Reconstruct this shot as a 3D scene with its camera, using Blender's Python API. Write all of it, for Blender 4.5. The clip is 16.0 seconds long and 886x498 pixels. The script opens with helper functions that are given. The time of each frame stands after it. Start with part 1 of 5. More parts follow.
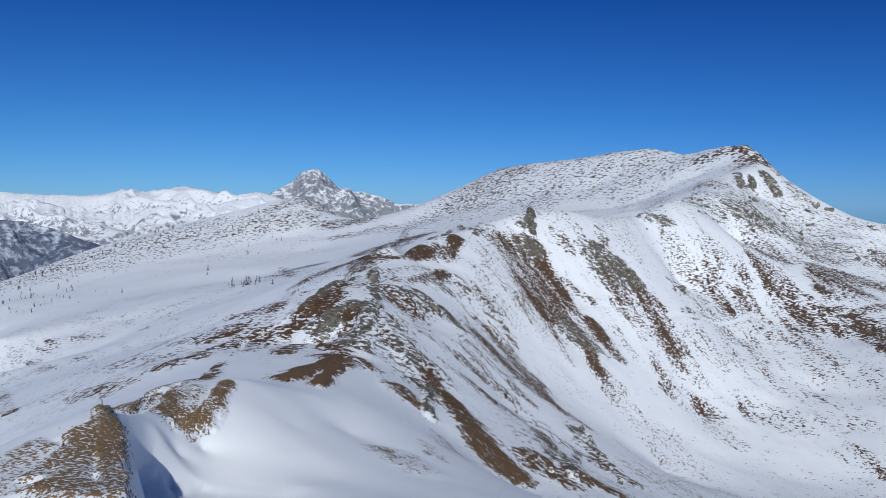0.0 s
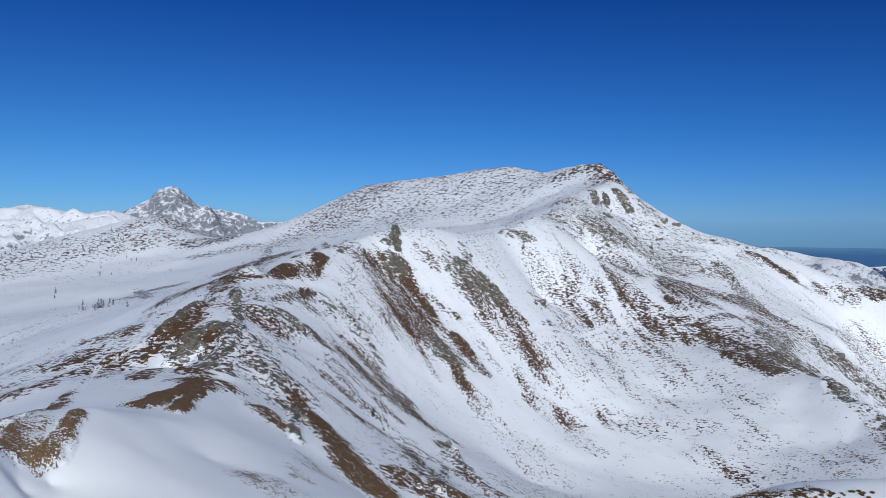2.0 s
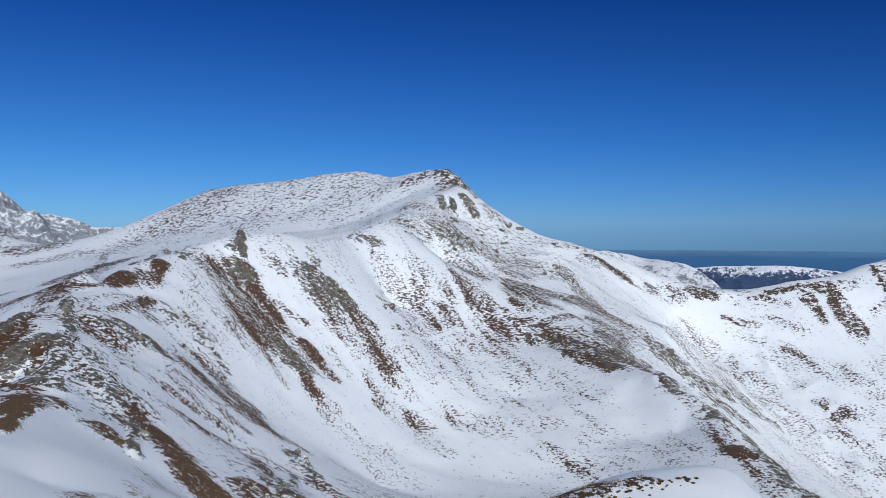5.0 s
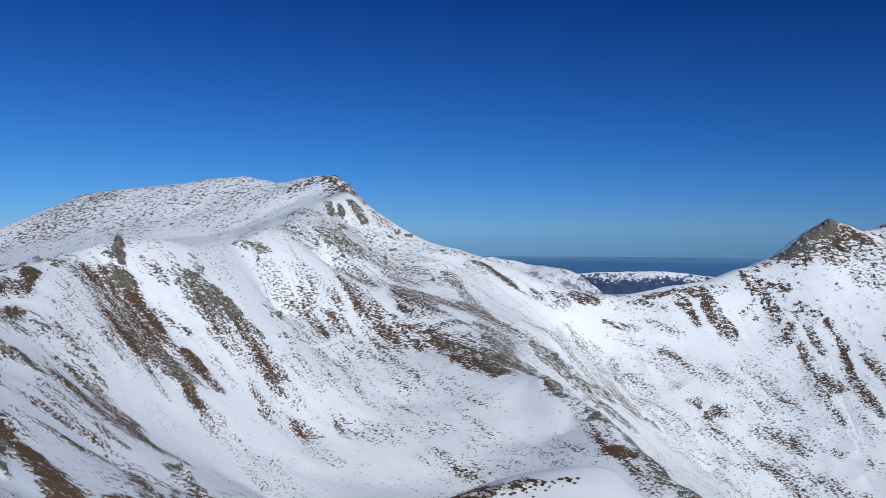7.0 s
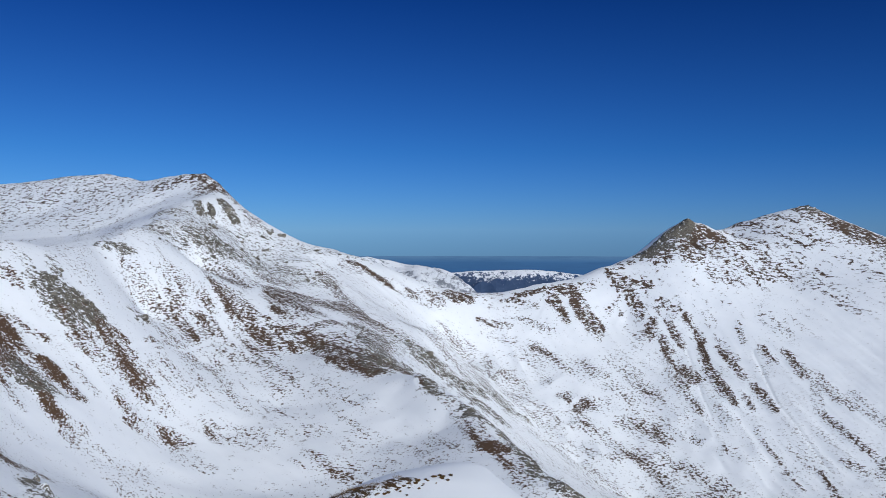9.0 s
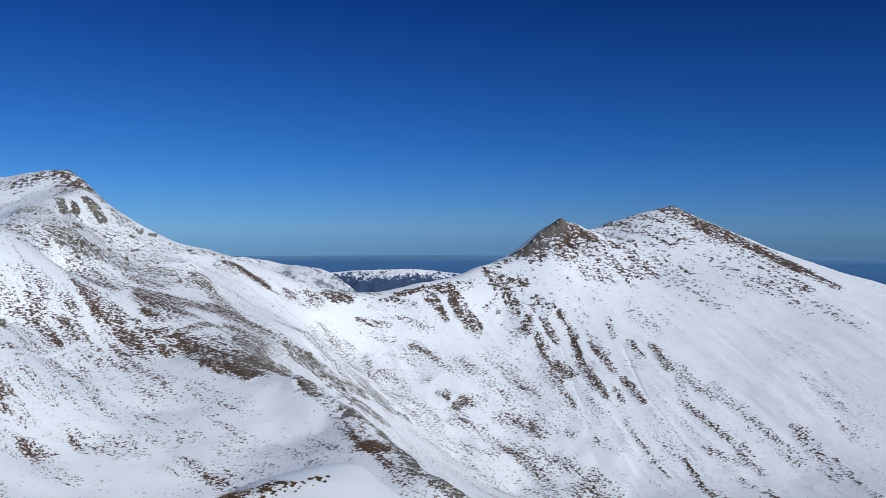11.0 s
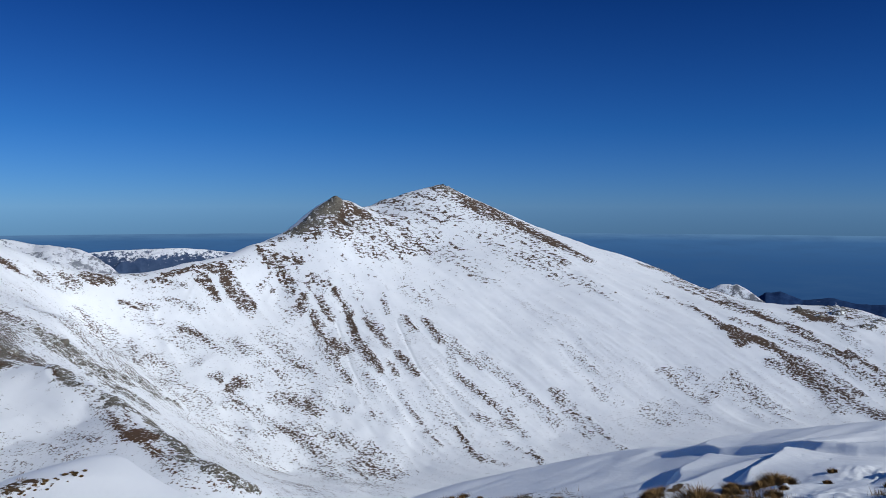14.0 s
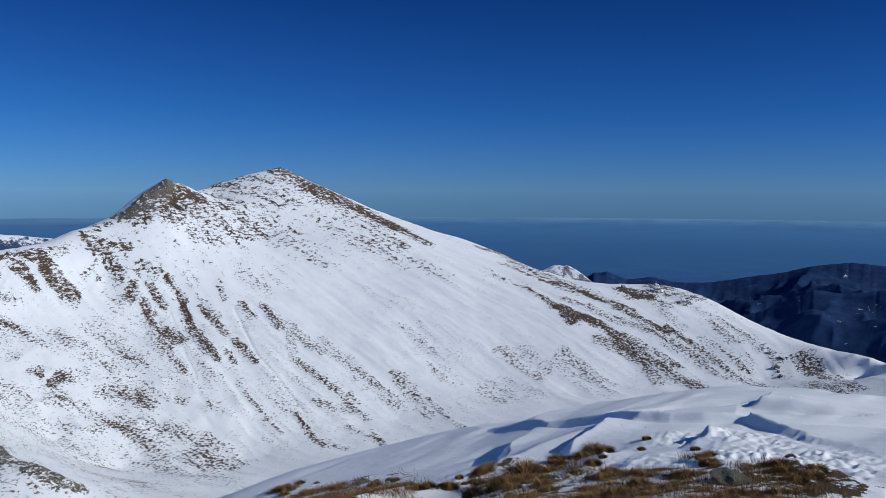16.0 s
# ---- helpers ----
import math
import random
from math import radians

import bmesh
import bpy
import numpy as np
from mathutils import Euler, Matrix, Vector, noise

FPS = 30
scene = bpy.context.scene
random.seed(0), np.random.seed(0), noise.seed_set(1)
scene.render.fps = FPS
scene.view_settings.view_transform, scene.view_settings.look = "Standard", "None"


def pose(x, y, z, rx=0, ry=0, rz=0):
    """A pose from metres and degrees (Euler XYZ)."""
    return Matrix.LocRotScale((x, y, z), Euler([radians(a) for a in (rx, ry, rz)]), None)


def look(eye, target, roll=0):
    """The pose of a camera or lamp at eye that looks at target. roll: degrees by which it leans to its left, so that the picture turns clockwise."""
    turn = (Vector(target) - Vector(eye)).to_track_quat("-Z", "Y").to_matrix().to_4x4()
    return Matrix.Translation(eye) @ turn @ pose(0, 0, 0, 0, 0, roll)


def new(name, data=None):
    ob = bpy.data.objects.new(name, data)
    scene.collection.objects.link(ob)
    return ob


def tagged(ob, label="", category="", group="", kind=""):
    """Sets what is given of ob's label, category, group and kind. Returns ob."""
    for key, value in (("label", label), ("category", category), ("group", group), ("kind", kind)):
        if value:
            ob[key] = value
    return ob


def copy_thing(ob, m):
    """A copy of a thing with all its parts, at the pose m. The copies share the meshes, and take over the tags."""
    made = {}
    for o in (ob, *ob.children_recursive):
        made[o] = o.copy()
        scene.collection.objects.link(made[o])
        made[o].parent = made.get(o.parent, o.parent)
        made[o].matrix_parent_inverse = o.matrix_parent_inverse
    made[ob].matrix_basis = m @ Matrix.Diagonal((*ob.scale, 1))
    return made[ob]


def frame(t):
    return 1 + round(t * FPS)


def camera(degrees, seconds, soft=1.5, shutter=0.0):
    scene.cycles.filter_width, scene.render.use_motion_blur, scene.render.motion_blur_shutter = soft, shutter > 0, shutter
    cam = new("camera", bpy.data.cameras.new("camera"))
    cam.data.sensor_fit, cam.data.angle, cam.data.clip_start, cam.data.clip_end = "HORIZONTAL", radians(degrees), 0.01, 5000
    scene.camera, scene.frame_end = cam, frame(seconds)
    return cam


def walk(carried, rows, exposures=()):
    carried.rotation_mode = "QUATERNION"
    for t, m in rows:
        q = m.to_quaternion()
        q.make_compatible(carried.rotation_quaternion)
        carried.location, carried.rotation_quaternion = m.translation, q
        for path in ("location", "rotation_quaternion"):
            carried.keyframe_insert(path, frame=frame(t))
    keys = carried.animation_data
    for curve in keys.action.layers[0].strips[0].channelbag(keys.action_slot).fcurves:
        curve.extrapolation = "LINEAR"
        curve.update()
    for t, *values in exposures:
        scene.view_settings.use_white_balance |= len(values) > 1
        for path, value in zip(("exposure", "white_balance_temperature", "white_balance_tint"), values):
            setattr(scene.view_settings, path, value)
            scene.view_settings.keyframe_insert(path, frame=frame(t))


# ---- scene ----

# ---------------------------------------------------------------- camera
EYE = 1.65          # eye height over the summit snow
ARM = 0.35          # the camera is held out and swings round with the body
cam = camera(55.0, 16.0, soft=0.7)


def aim(yaw, pitch, roll):
    a, p = radians(yaw), radians(pitch)
    eye = Vector((ARM * math.sin(a), ARM * math.cos(a), EYE))
    ahead = Vector((math.sin(a) * math.cos(p), math.cos(a) * math.cos(p), math.sin(p)))
    return look(eye, eye + ahead * 10, roll)


# seconds, bearing to the right of the high summit, tilt, lean
TURN = [
    (0.0, -19.275, -3.200, 0.309),
    (0.5, -17.112, -2.870, 0.261),
    (1.0, -14.764, -2.551, 0.132),
    (1.5, -12.229, -2.228, 0.122),
    (2.0, -10.226, -2.019, 0.002),
    (2.5, -8.482, -1.882, -0.103),
    (3.0, -6.803, -1.810, -0.050),
    (5.5, 1.920, -1.639, -0.230),
    (6.0, 3.984, -1.215, -0.330),
    (6.5, 5.641, -1.352, -0.142),
    (7.0, 7.416, -1.269, 0.043),
    (7.5, 9.320, -1.240, -0.001),
    (8.0, 11.979, -1.364, -0.099),
    (8.5, 14.072, -1.315, -0.058),
    (9.0, 15.812, -1.290, -0.050),
    (11.5, 26.121, -1.304, -0.004),
    (12.0, 28.441, -1.266, 0.002),
    (12.5, 31.259, -1.510, -0.105),
    (13.0, 33.997, -2.270, -0.071),
    (13.5, 36.604, -2.725, -0.026),
    (14.0, 39.006, -2.851, 0.041),
    (14.5, 41.677, -2.815, 0.064),
    (15.0, 44.227, -3.246, 0.102),
    (15.5, 46.936, -3.593, 0.161),
    (16.0, 49.765, -3.911, 0.205),
]
walk(cam, [(t, aim(yaw, pitch, roll)) for t, yaw, pitch, roll in TURN])

# ---------------------------------------------------------------- light
SUN_BEARING, SUN_HEIGHT = 157.0, 31.0
world = bpy.data.worlds.new("winter_sky")
scene.world = world
world.use_nodes = True
wn, wl = world.node_tree.nodes, world.node_tree.links
wn.clear()
sky = wn.new("ShaderNodeTexSky")
sky.sky_type = "NISHITA"
sky.sun_disc = False
sky.sun_elevation, sky.sun_rotation = radians(SUN_HEIGHT), radians(SUN_BEARING)
sky.altitude, sky.air_density, sky.dust_density, sky.ozone_density = 2500, 1.0, 0.25, 3.0
# deep blue winter air at altitude, a little brighter away from the plain; upper sky, out of view, raised as fill light
coord = wn.new("ShaderNodeTexCoord")
way = wn.new("ShaderNodeSeparateXYZ")


def sky_tone(stops):
    n = wn.new("ShaderNodeValToRGB")
    for k, (place, tint) in enumerate(stops):
        e = n.color_ramp.elements[k] if k < 2 else n.color_ramp.elements.new(place)
        e.position, e.color = place, (*tint, 1)
    wl.new(way.outputs[2], n.inputs[0])
    return n


inland = sky_tone(((0.0, (0.18, 0.375, 0.70)), (0.09, (0.110, 0.32, 0.60)), (0.26, (0.030, 0.175, 0.49)), (0.6, (0.21, 0.46, 0.70))))
seaward = sky_tone(((0.0, (0.19, 0.42, 0.95)), (0.09, (0.080, 0.325, 0.80)), (0.26, (0.026, 0.175, 0.53)), (0.6, (0.21, 0.46, 0.70))))
across = wn.new("ShaderNodeMapRange")
for key, value in (("From Min", -0.6), ("From Max", 0.9)):
    across.inputs[key].default_value = value
tone = wn.new("ShaderNodeMix")
tone.data_type = "RGBA"
lean = wn.new("ShaderNodeMapRange")
for key, value in (("From Min", -0.6), ("From Max", 0.9), ("To Min", 1.12), ("To Max", 0.72)):
    lean.inputs[key].default_value = value
deep = wn.new("ShaderNodeMix")
deep.data_type, deep.blend_type = "RGBA", "MULTIPLY"
deep.inputs[0].default_value = 1.0
power = wn.new("ShaderNodeMath")
power.operation = "MULTIPLY"
power.inputs[1].default_value = 0.10
back = wn.new("ShaderNodeBackground")
world_out = wn.new("ShaderNodeOutputWorld")
wl.new(coord.outputs["Generated"], way.inputs[0])
wl.new(way.outputs[0], across.inputs[0])
wl.new(across.outputs[0], tone.inputs[0])
wl.new(inland.outputs[0], tone.inputs[6])
wl.new(seaward.outputs[0], tone.inputs[7])
wl.new(way.outputs[0], lean.inputs[0])
wl.new(sky.outputs[0], deep.inputs[6])
wl.new(tone.outputs[2], deep.inputs[7])
wl.new(deep.outputs[2], back.inputs["Color"])
wl.new(lean.outputs[0], power.inputs[0])
wl.new(power.outputs[0], back.inputs["Strength"])
wl.new(back.outputs[0], world_out.inputs[0])

sun_data = bpy.data.lights.new("sun", "SUN")
sun_data.energy, sun_data.angle, sun_data.color = 3.35, radians(0.53), (0.985, 0.99, 0.955)
sun = new("sun", sun_data)
sun.matrix_world = look((200 * math.sin(radians(SUN_BEARING)), 200 * math.cos(radians(SUN_BEARING)), 200 * math.tan(radians(SUN_HEIGHT))), (0, 0, 0))
scene.view_settings.exposure = 0.0

# ---------------------------------------------------------------- shape of the land
# Ridges, ribs and hollows as lines in metres (x, y, z); the summit underfoot is the origin.
LAND = {
    "tree_hill": [(-912, 855, -107.1), (-904, 934, -88.5), (-869, 994, -66.2), (-834, 1049, -49.6), (-794, 1104, -32.6), (-749, 1159, -15.4),
        (-714, 1204, 0.9), (-673, 1250, 8.6), (-640, 1245, -7.8), (-606, 1240, -27.6), (-569, 1257, -32.9), (-524, 1255, -41.3)],
    "summit_plateau": [(-480, 1240, -19.0), (-428, 1238, 11.0), (-385, 1231, 29.0), (-339, 1224, 51.3), (-278, 1198, 56.3), (-193, 1174, 63.7),
        (-143, 1141, 68.8), (-108, 1115, 71.1), (-84, 1087, 64.9), (-65, 1068, 59.5), (-34, 1039, 64.7), (4, 1000, 66.7),
        (18, 990, 55.4), (40, 969, 30.3)],
    "summit_shoulder": [(61, 948, 9.7), (83, 926, -3.5), (107, 914, -12.1), (136, 900, -18.6), (163, 885, -27.9), (192, 879, -40.2),
        (225, 871, -52.9), (253, 864, -63.1), (277, 856, -67.3)],
    "saddle_ridge": [(309, 866, -67.8), (354, 860, -56.9), (402, 861, -50.1), (431, 858, -38.1), (463, 875, -32.2), (513, 928, -28.4),
        (535, 933, -11.5), (544, 910, 5.0), (544, 875, 14.2), (575, 891, 8.8), (605, 907, 1.8)],
    "peak_spur": [(544, 875, 13.4), (529, 855, -0.8), (516, 839, -15.8), (501, 825, -29.6)],
    "peak_ridge": [(641, 918, 11.4), (683, 913, 22.0), (713, 903, 28.1), (724, 893, 31.8), (745, 889, 21.3), (786, 873, 2.2),
        (824, 858, -17.1), (855, 842, -34.2), (884, 812, -50.8), (906, 755, -64.1), (913, 683, -78.4), (901, 613, -97.3)],
    "peak_shoulder": [(974, 648, -109.2), (950, 594, -117.3)],
    "knoll_ridge": [(927, 554, -122.6), (925, 517, -126.6), (921, 483, -117.2), (917, 446, -110.7), (911, 412, -109.5), (896, 371, -118.0),
        (852, 319, -125.9), (817, 267, -133.5), (779, 221, -133.9), (742, 164, -133.1), (672, 101, -133.8)],
    "ridge_crest": [(-28, 34, -13.7), (-34, 40, -14.9), (-39, 46, -15.2), (-43, 50, -14.5), (-47, 54, -14.9), (-52, 64, -18.1),
        (-52, 71, -20.3), (-54, 80, -19.9), (-56, 88, -19.9), (-58, 100, -23.0), (-59, 116, -25.6), (-61, 137, -28.8),
        (-76, 169, -28.4), (-89, 196, -24.6), (-106, 238, -22.6), (-115, 277, -20.6), (-128, 337, -15.4), (-126, 380, -11.9),
        (-119, 413, -8.2), (-108, 447, -3.3), (-93, 471, -3.4), (-77, 494, -8.0), (-66, 556, -6.1), (-47, 638, 3.3),
        (-27, 729, 12.9), (-6, 830, 26.9), (17, 930, 43.0)],
    "snow_hollow": [(-48, 60, -19.4), (-44, 55, -20.4), (-47, 62, -23.1), (-46, 65, -24.5), (-50, 67, -22.4), (-44, 65, -24.8)],
    "hollow_rim": [(-50, 60, -17.2), (-52, 70, -21.0), (-50, 71, -23.1), (-45, 70, -24.5), (-39, 68, -25.5)],
    "snow_dome": [(-52.3, 86.8, -21.5), (-47.1, 84.1, -23.7), (-42.1, 80, -25), (-37.3, 75.7, -26.1), (-52.3, 99.4, -23.9), (-49.5, 107.5, -26.6), (-44.9, 94.2, -27.1), (-48.7, 82, -22.4), (-44.2, 76.5, -24.2), (-38.3, 70.6, -25.2)],
    "rib_first": [(-68, 161, -31.5), (-59, 154, -35.2), (-49, 146, -37.4), (-40, 136, -40.6), (-33, 128, -43.4)],
    "rib_second": [(-89, 223, -30.9), (-75, 223, -36.5), (-60, 217, -48.4), (-47, 207, -56.7), (-38, 202, -58.6), (-27, 194, -62.0)],
    "face_upper": [(-106, 313, -25.4), (-81, 289, -46.9), (-61, 273, -60.3), (-41, 259, -69.7), (-97, 398, -28.8), (-73, 373, -49.0),
        (-52, 354, -64.6), (-36, 333, -81.9), (-59, 451, -31.3), (-41, 428, -54.4), (-26, 404, -74.3), (-12, 380, -91.0)],
    "bowl_floor": [(-22, 299, -92.3), (0, 325, -97.7), (24, 339, -101.4), (48, 347, -101.1), (11, 400, -93.7), (38, 443, -90.8)],
    "summit_face": [(-61, 516, -15.7), (-34, 539, -51.6), (-4, 660, -31.7), (9, 830, 6.7), (41, 799, -17.9), (-2, 490, -72.7),
        (30, 559, -67.4), (66, 677, -47.3), (60, 537, -76.2), (103, 793, -26.4)],
    "plateau_face": [(-397, 1079, -19.9), (-316, 1074, -0.4), (-236, 1054, 14.2), (-162, 1027, 20.8), (-128, 891, -8.1), (-92, 925, 6.9),
        (-42, 959, 31.6), (-81, 1007, 39.7)],
    "lee_slope": [(-119, 730, -10.3), (-92, 785, -5.7), (-58, 848, 8.7), (-23, 900, 24.5), (-166, 844, -6.3)],
    "brown_knoll": [(-130, 270, -23.0), (-138, 305, -21.0), (-141, 334, -17.0), (-128, 321, -17.9), (-120, 329, -17.7), (-116, 343, -19.3),
        (-121, 283, -22.0), (-115, 301, -22.2), (-110, 315, -23.5)],
    "left_field": [(-642, 601, -98.4), (-578, 637, -88.9), (-519, 686, -80.5), (-435, 672, -73.5), (-438, 410, -86.2), (-376, 415, -79.8),
        (-326, 430, -68.9), (-264, 425, -52.0), (-200, 381, -36.4), (-270, 252, -65.8), (-229, 252, -58.4), (-199, 263, -49.9),
        (-174, 269, -43.0), (-134, 246, -32.3), (-161, 150, -47.7), (-137, 146, -40.8), (-121, 146, -34.9), (-104, 147, -30.2),
        (-106, 170, -30.3), (-84, 78, -29.0), (-75, 74, -24.8), (-60, 64, -22.0), (-55, 55, -22.3), (-74, 101, -25.3),
        (-80, 127, -26.2), (-89, 168, -31.6)],
    "tree_slope": [(-706, 736, -95.3), (-690, 857, -78.3), (-653, 983, -55.5), (-599, 1040, -49.0), (-503, 956, -58.2), (-377, 817, -48.3),
        (-410, 710, -65.2)],
    "rib_right": [(50, 778, -25.4), (73, 656, -52.0), (92, 562, -67.2), (104, 489, -78.1), (111, 441, -77.9), (122, 407, -83.0),
        (126, 369, -87.8), (124, 330, -90.7), (125, 305, -92.4), (126, 283, -92.5)],
    "right_valley": [(119, 821, -38.2), (157, 744, -69.6), (194, 693, -88.5), (246, 787, -127.4), (269, 730, -148.2), (281, 675, -169.4),
        (291, 626, -187.5)],
    "bowl_right": [(31, 404, -90.9), (53, 366, -97.4), (80, 377, -95.4), (105, 376, -90.4), (109, 333, -89.1), (88, 416, -85.8),
        (59, 333, -102.0)],
    "peak_face": [(293, 699, -157.5), (308, 628, -183.7), (315, 574, -203.5), (423, 795, -93.2), (357, 740, -128.4), (533, 857, -44.4),
        (613, 891, -11.9), (468, 732, -107.5), (441, 641, -148.1), (411, 573, -181.0), (389, 528, -203.3), (612, 785, -50.3),
        (546, 664, -111.2), (491, 596, -150.8), (463, 527, -182.6), (681, 728, -49.7), (610, 611, -109.7), (549, 529, -155.4),
        (506, 475, -185.9), (698, 581, -89.6), (624, 500, -138.5), (588, 433, -169.7)],
    "peak_flank": [(650, 468, -138.0), (577, 445, -170.3), (711, 444, -120.9), (646, 403, -155.6), (710, 381, -135.8), (666, 346, -160.7),
        (736, 337, -134.1), (704, 296, -154.8), (748, 279, -139.1), (718, 252, -155.8), (742, 219, -150.1), (739, 174, -156.9)],
    "summit_edge": [
        (7.12, 10.88, -2.96), (8.05, 10.96, -3.09), (9.21, 10.81, -3.03), (10.19, 10.46, -2.93), (11.08, 9.81, -2.74), (11.94, 9.08, -2.59),
        (12.80, 8.20, -2.52), (13.48, 7.45, -2.34), (13.80, 7.06, -2.23), (14.19, 6.48, -2.13), (14.84, 5.41, -1.95), (14.90, 4.29, -1.87),
        (14.65, 3.21, -1.74), (13.89, 1.74, -1.50)],
    "summit_top": [(5.78, 7.16, -1.69), (6.60, 6.69, -1.63), (6.32, 5.22, -1.19), (8.68, 6.42, -1.63), (6.18, 4.07, -0.74), (6.59, 3.78, -0.60),
        (8.09, 3.94, -0.82), (8.03, 3.08, -0.70), (8.27, 2.37, -0.62), (4.59, 2.85, -0.31), (5.28, 2.40, -0.28), (5.48, 1.91, -0.22),
        (6.40, 1.63, -0.31), (7.81, 1.73, -0.50)],
    "drift_lip": [(1.86, 17.40, -4.06), (2.83, 18.79, -4.21), (3.76, 19.64, -4.23), (4.63, 19.97, -4.19), (5.53, 20.26, -4.18), (6.25, 20.36, -4.20),
        (6.76, 19.88, -4.14), (6.71, 18.84, -4.17), (6.63, 17.81, -4.24)],
}
# wind-cut scarps in the summit snow: line, height, how far the drift behind runs out
SCARPS = {
    "long_lip": ([(9.57, 7.92), (9.98, 7.61), (9.39, 6.25), (9.46, 5.46), (9.35, 5.16), (9.01, 4.76), (8.97, 4.33), (9.04, 3.97), (9.16, 3.64), (8.82, 3.16), (8.01, 2.49), (6.84, 1.66)], 0.13, 1.2),
    "drift": ([(9.38, 6.22), (8.96, 6.25), (8.09, 5.96), (6.73, 5.13)], 0.17, 0.8),
    "drift_high": ([(9.44, 5.35), (8.34, 4.93), (7.6, 4.72), (7.12, 4.55)], 0.14, 0.8),
    "crest_notch": ([(11.26, 4.12), (10.89, 4.04), (10.38, 4.04)], 0.15, 1.2),
    "trodden_edge": ([(8.59, 3.64), (7.82, 3.44), (6.85, 3.22)], 0.12, 0.5),
}
CLODS = [(7.74, 3.57, 0.55), (7.9, 3.26, 0.6), (7.66, 2.86, 0.6), (6.9, 2.4, 0.6), (6.54, 2.13, 0.6), (6.13, 1.83, 0.5), (6.36, 2.73, 0.6), (6.09, 3.59, 0.5), (5.61, 3.4, 0.4)]
CRESTS = ("tree_hill", "summit_plateau", "summit_shoulder", "saddle_ridge", "peak_ridge", "knoll_ridge", "ridge_crest",
          "hollow_rim", "rib_first", "rib_second", "rib_right", "summit_edge", "drift_lip", "peak_spur")
SKYLINE = ("tree_hill", "summit_plateau", "summit_shoulder", "saddle_ridge", "peak_ridge", "knoll_ridge")


def hashed(ix, iy, seed):
    h = (ix.astype(np.int64) * 374761393 + iy.astype(np.int64) * 668265263 + seed * 974634777) & 0x7FFFFFFF
    h = ((h ^ (h >> 13)) * 1274126177) & 0x7FFFFFFF
    return ((h ^ (h >> 16)) & 0xFFFF) / 65535.0


def wave(x, y, seed=0):
    """Smooth value noise, -1 to 1, one cell a unit."""
    ix, iy = np.floor(x), np.floor(y)
    fx, fy = x - ix, y - iy
    fx, fy = fx * fx * fx * (fx * (fx * 6 - 15) + 10), fy * fy * fy * (fy * (fy * 6 - 15) + 10)
    a, b = hashed(ix, iy, seed), hashed(ix + 1, iy, seed)
    c, d = hashed(ix, iy + 1, seed), hashed(ix + 1, iy + 1, seed)
    return 2 * (a + (b - a) * fx + (c - a) * fy + (a - b - c + d) * fx * fy) - 1


def fbm(x, y, octaves=4, seed=0):
    out, amp = 0, 0.5
    for k in range(octaves):
        out = out + amp * wave(x * 2 ** k + 17.3 * k, y * 2 ** k - 9.1 * k, seed + k)
        amp *= 0.5
    return out


def dense(line, step):
    """Points along a line at about step times their distance from the summit."""
    out = []
    for a, b in zip(line, line[1:]):
        a, b = np.array(a, float), np.array(b, float)
        n = max(1, int(np.linalg.norm(b[:2] - a[:2]) / (step * np.linalg.norm(a[:2]))))
        out += [a + (b - a) * i / n for i in range(n)]
    return out + [np.array(line[-1], float)]


def land_knots():
    pts = []
    for name, line in LAND.items():
        pts += dense(line, 0.02) if name in CRESTS else [np.array(p, float) for p in line]
        if name in SKYLINE:           # the far side falls away
            for p in dense(line, 0.06):
                r = np.linalg.norm(p[:2])
                for grow, fall in ((1.12, 0.42), (1.5, 0.36)):
                    pts.append(np.array((p[0] * grow, p[1] * grow, p[2] - fall * (grow - 1) * r)))
        if name == "ridge_crest":       # a dip behind the upper crest
            for p in dense(line, 0.04):
                r = np.linalg.norm(p[:2])
                if 300 < r < 680:
                    pts.append(np.array((p[0] * 1.07, p[1] * 1.07, EYE + 1.07 * ((p[2] - EYE) - 0.022 * r))))
        if name == "rib_right":
            for p in dense(line[4:], 0.05):
                r = np.linalg.norm(p[:2])
                pts.append(np.array((p[0] * 1.18 + 0.06 * r, p[1] * 1.18, EYE + 1.18 * ((p[2] - EYE) - 0.05 * r))))
        if name in ("summit_edge", "drift_lip"):
            for p in dense(line, 0.05):
                pts.append(np.array((p[0] * 1.15, p[1] * 1.15, p[2] - 0.15 * 0.8 * np.linalg.norm(p[:2]))))
    for deg in range(-180, 181, 10):    # the summit cone underfoot and the lowland all round
        a = radians(deg)
        if -55 <= deg <= 5:
            prof = ((2, 0), (4, -0.25), (8, -2.0), (15, -6.5), (30, -15))
        elif 5 < deg < 40:
            prof = ((2, 0), (4, -0.3), (9, -2.0), (14, -4.2), (30, -12), (60, -25), (120, -50)) + (((200, -84), (280, -106)) if deg >= 30 else ())
        elif 40 <= deg <= 85:
            prof = ((2, 0), (4, -0.05), (30, -11), (60, -25), (120, -50), (200, -82), (280, -104))
        else:
            prof = ((2, 0), (6, -0.4), (15, -3), (40, -14), (150, -60), (500, -190))
        for r, z in prof + ((4800, -620),):
            pts.append(np.array((r * math.sin(a), r * math.cos(a), z)))
    return np.array(pts)


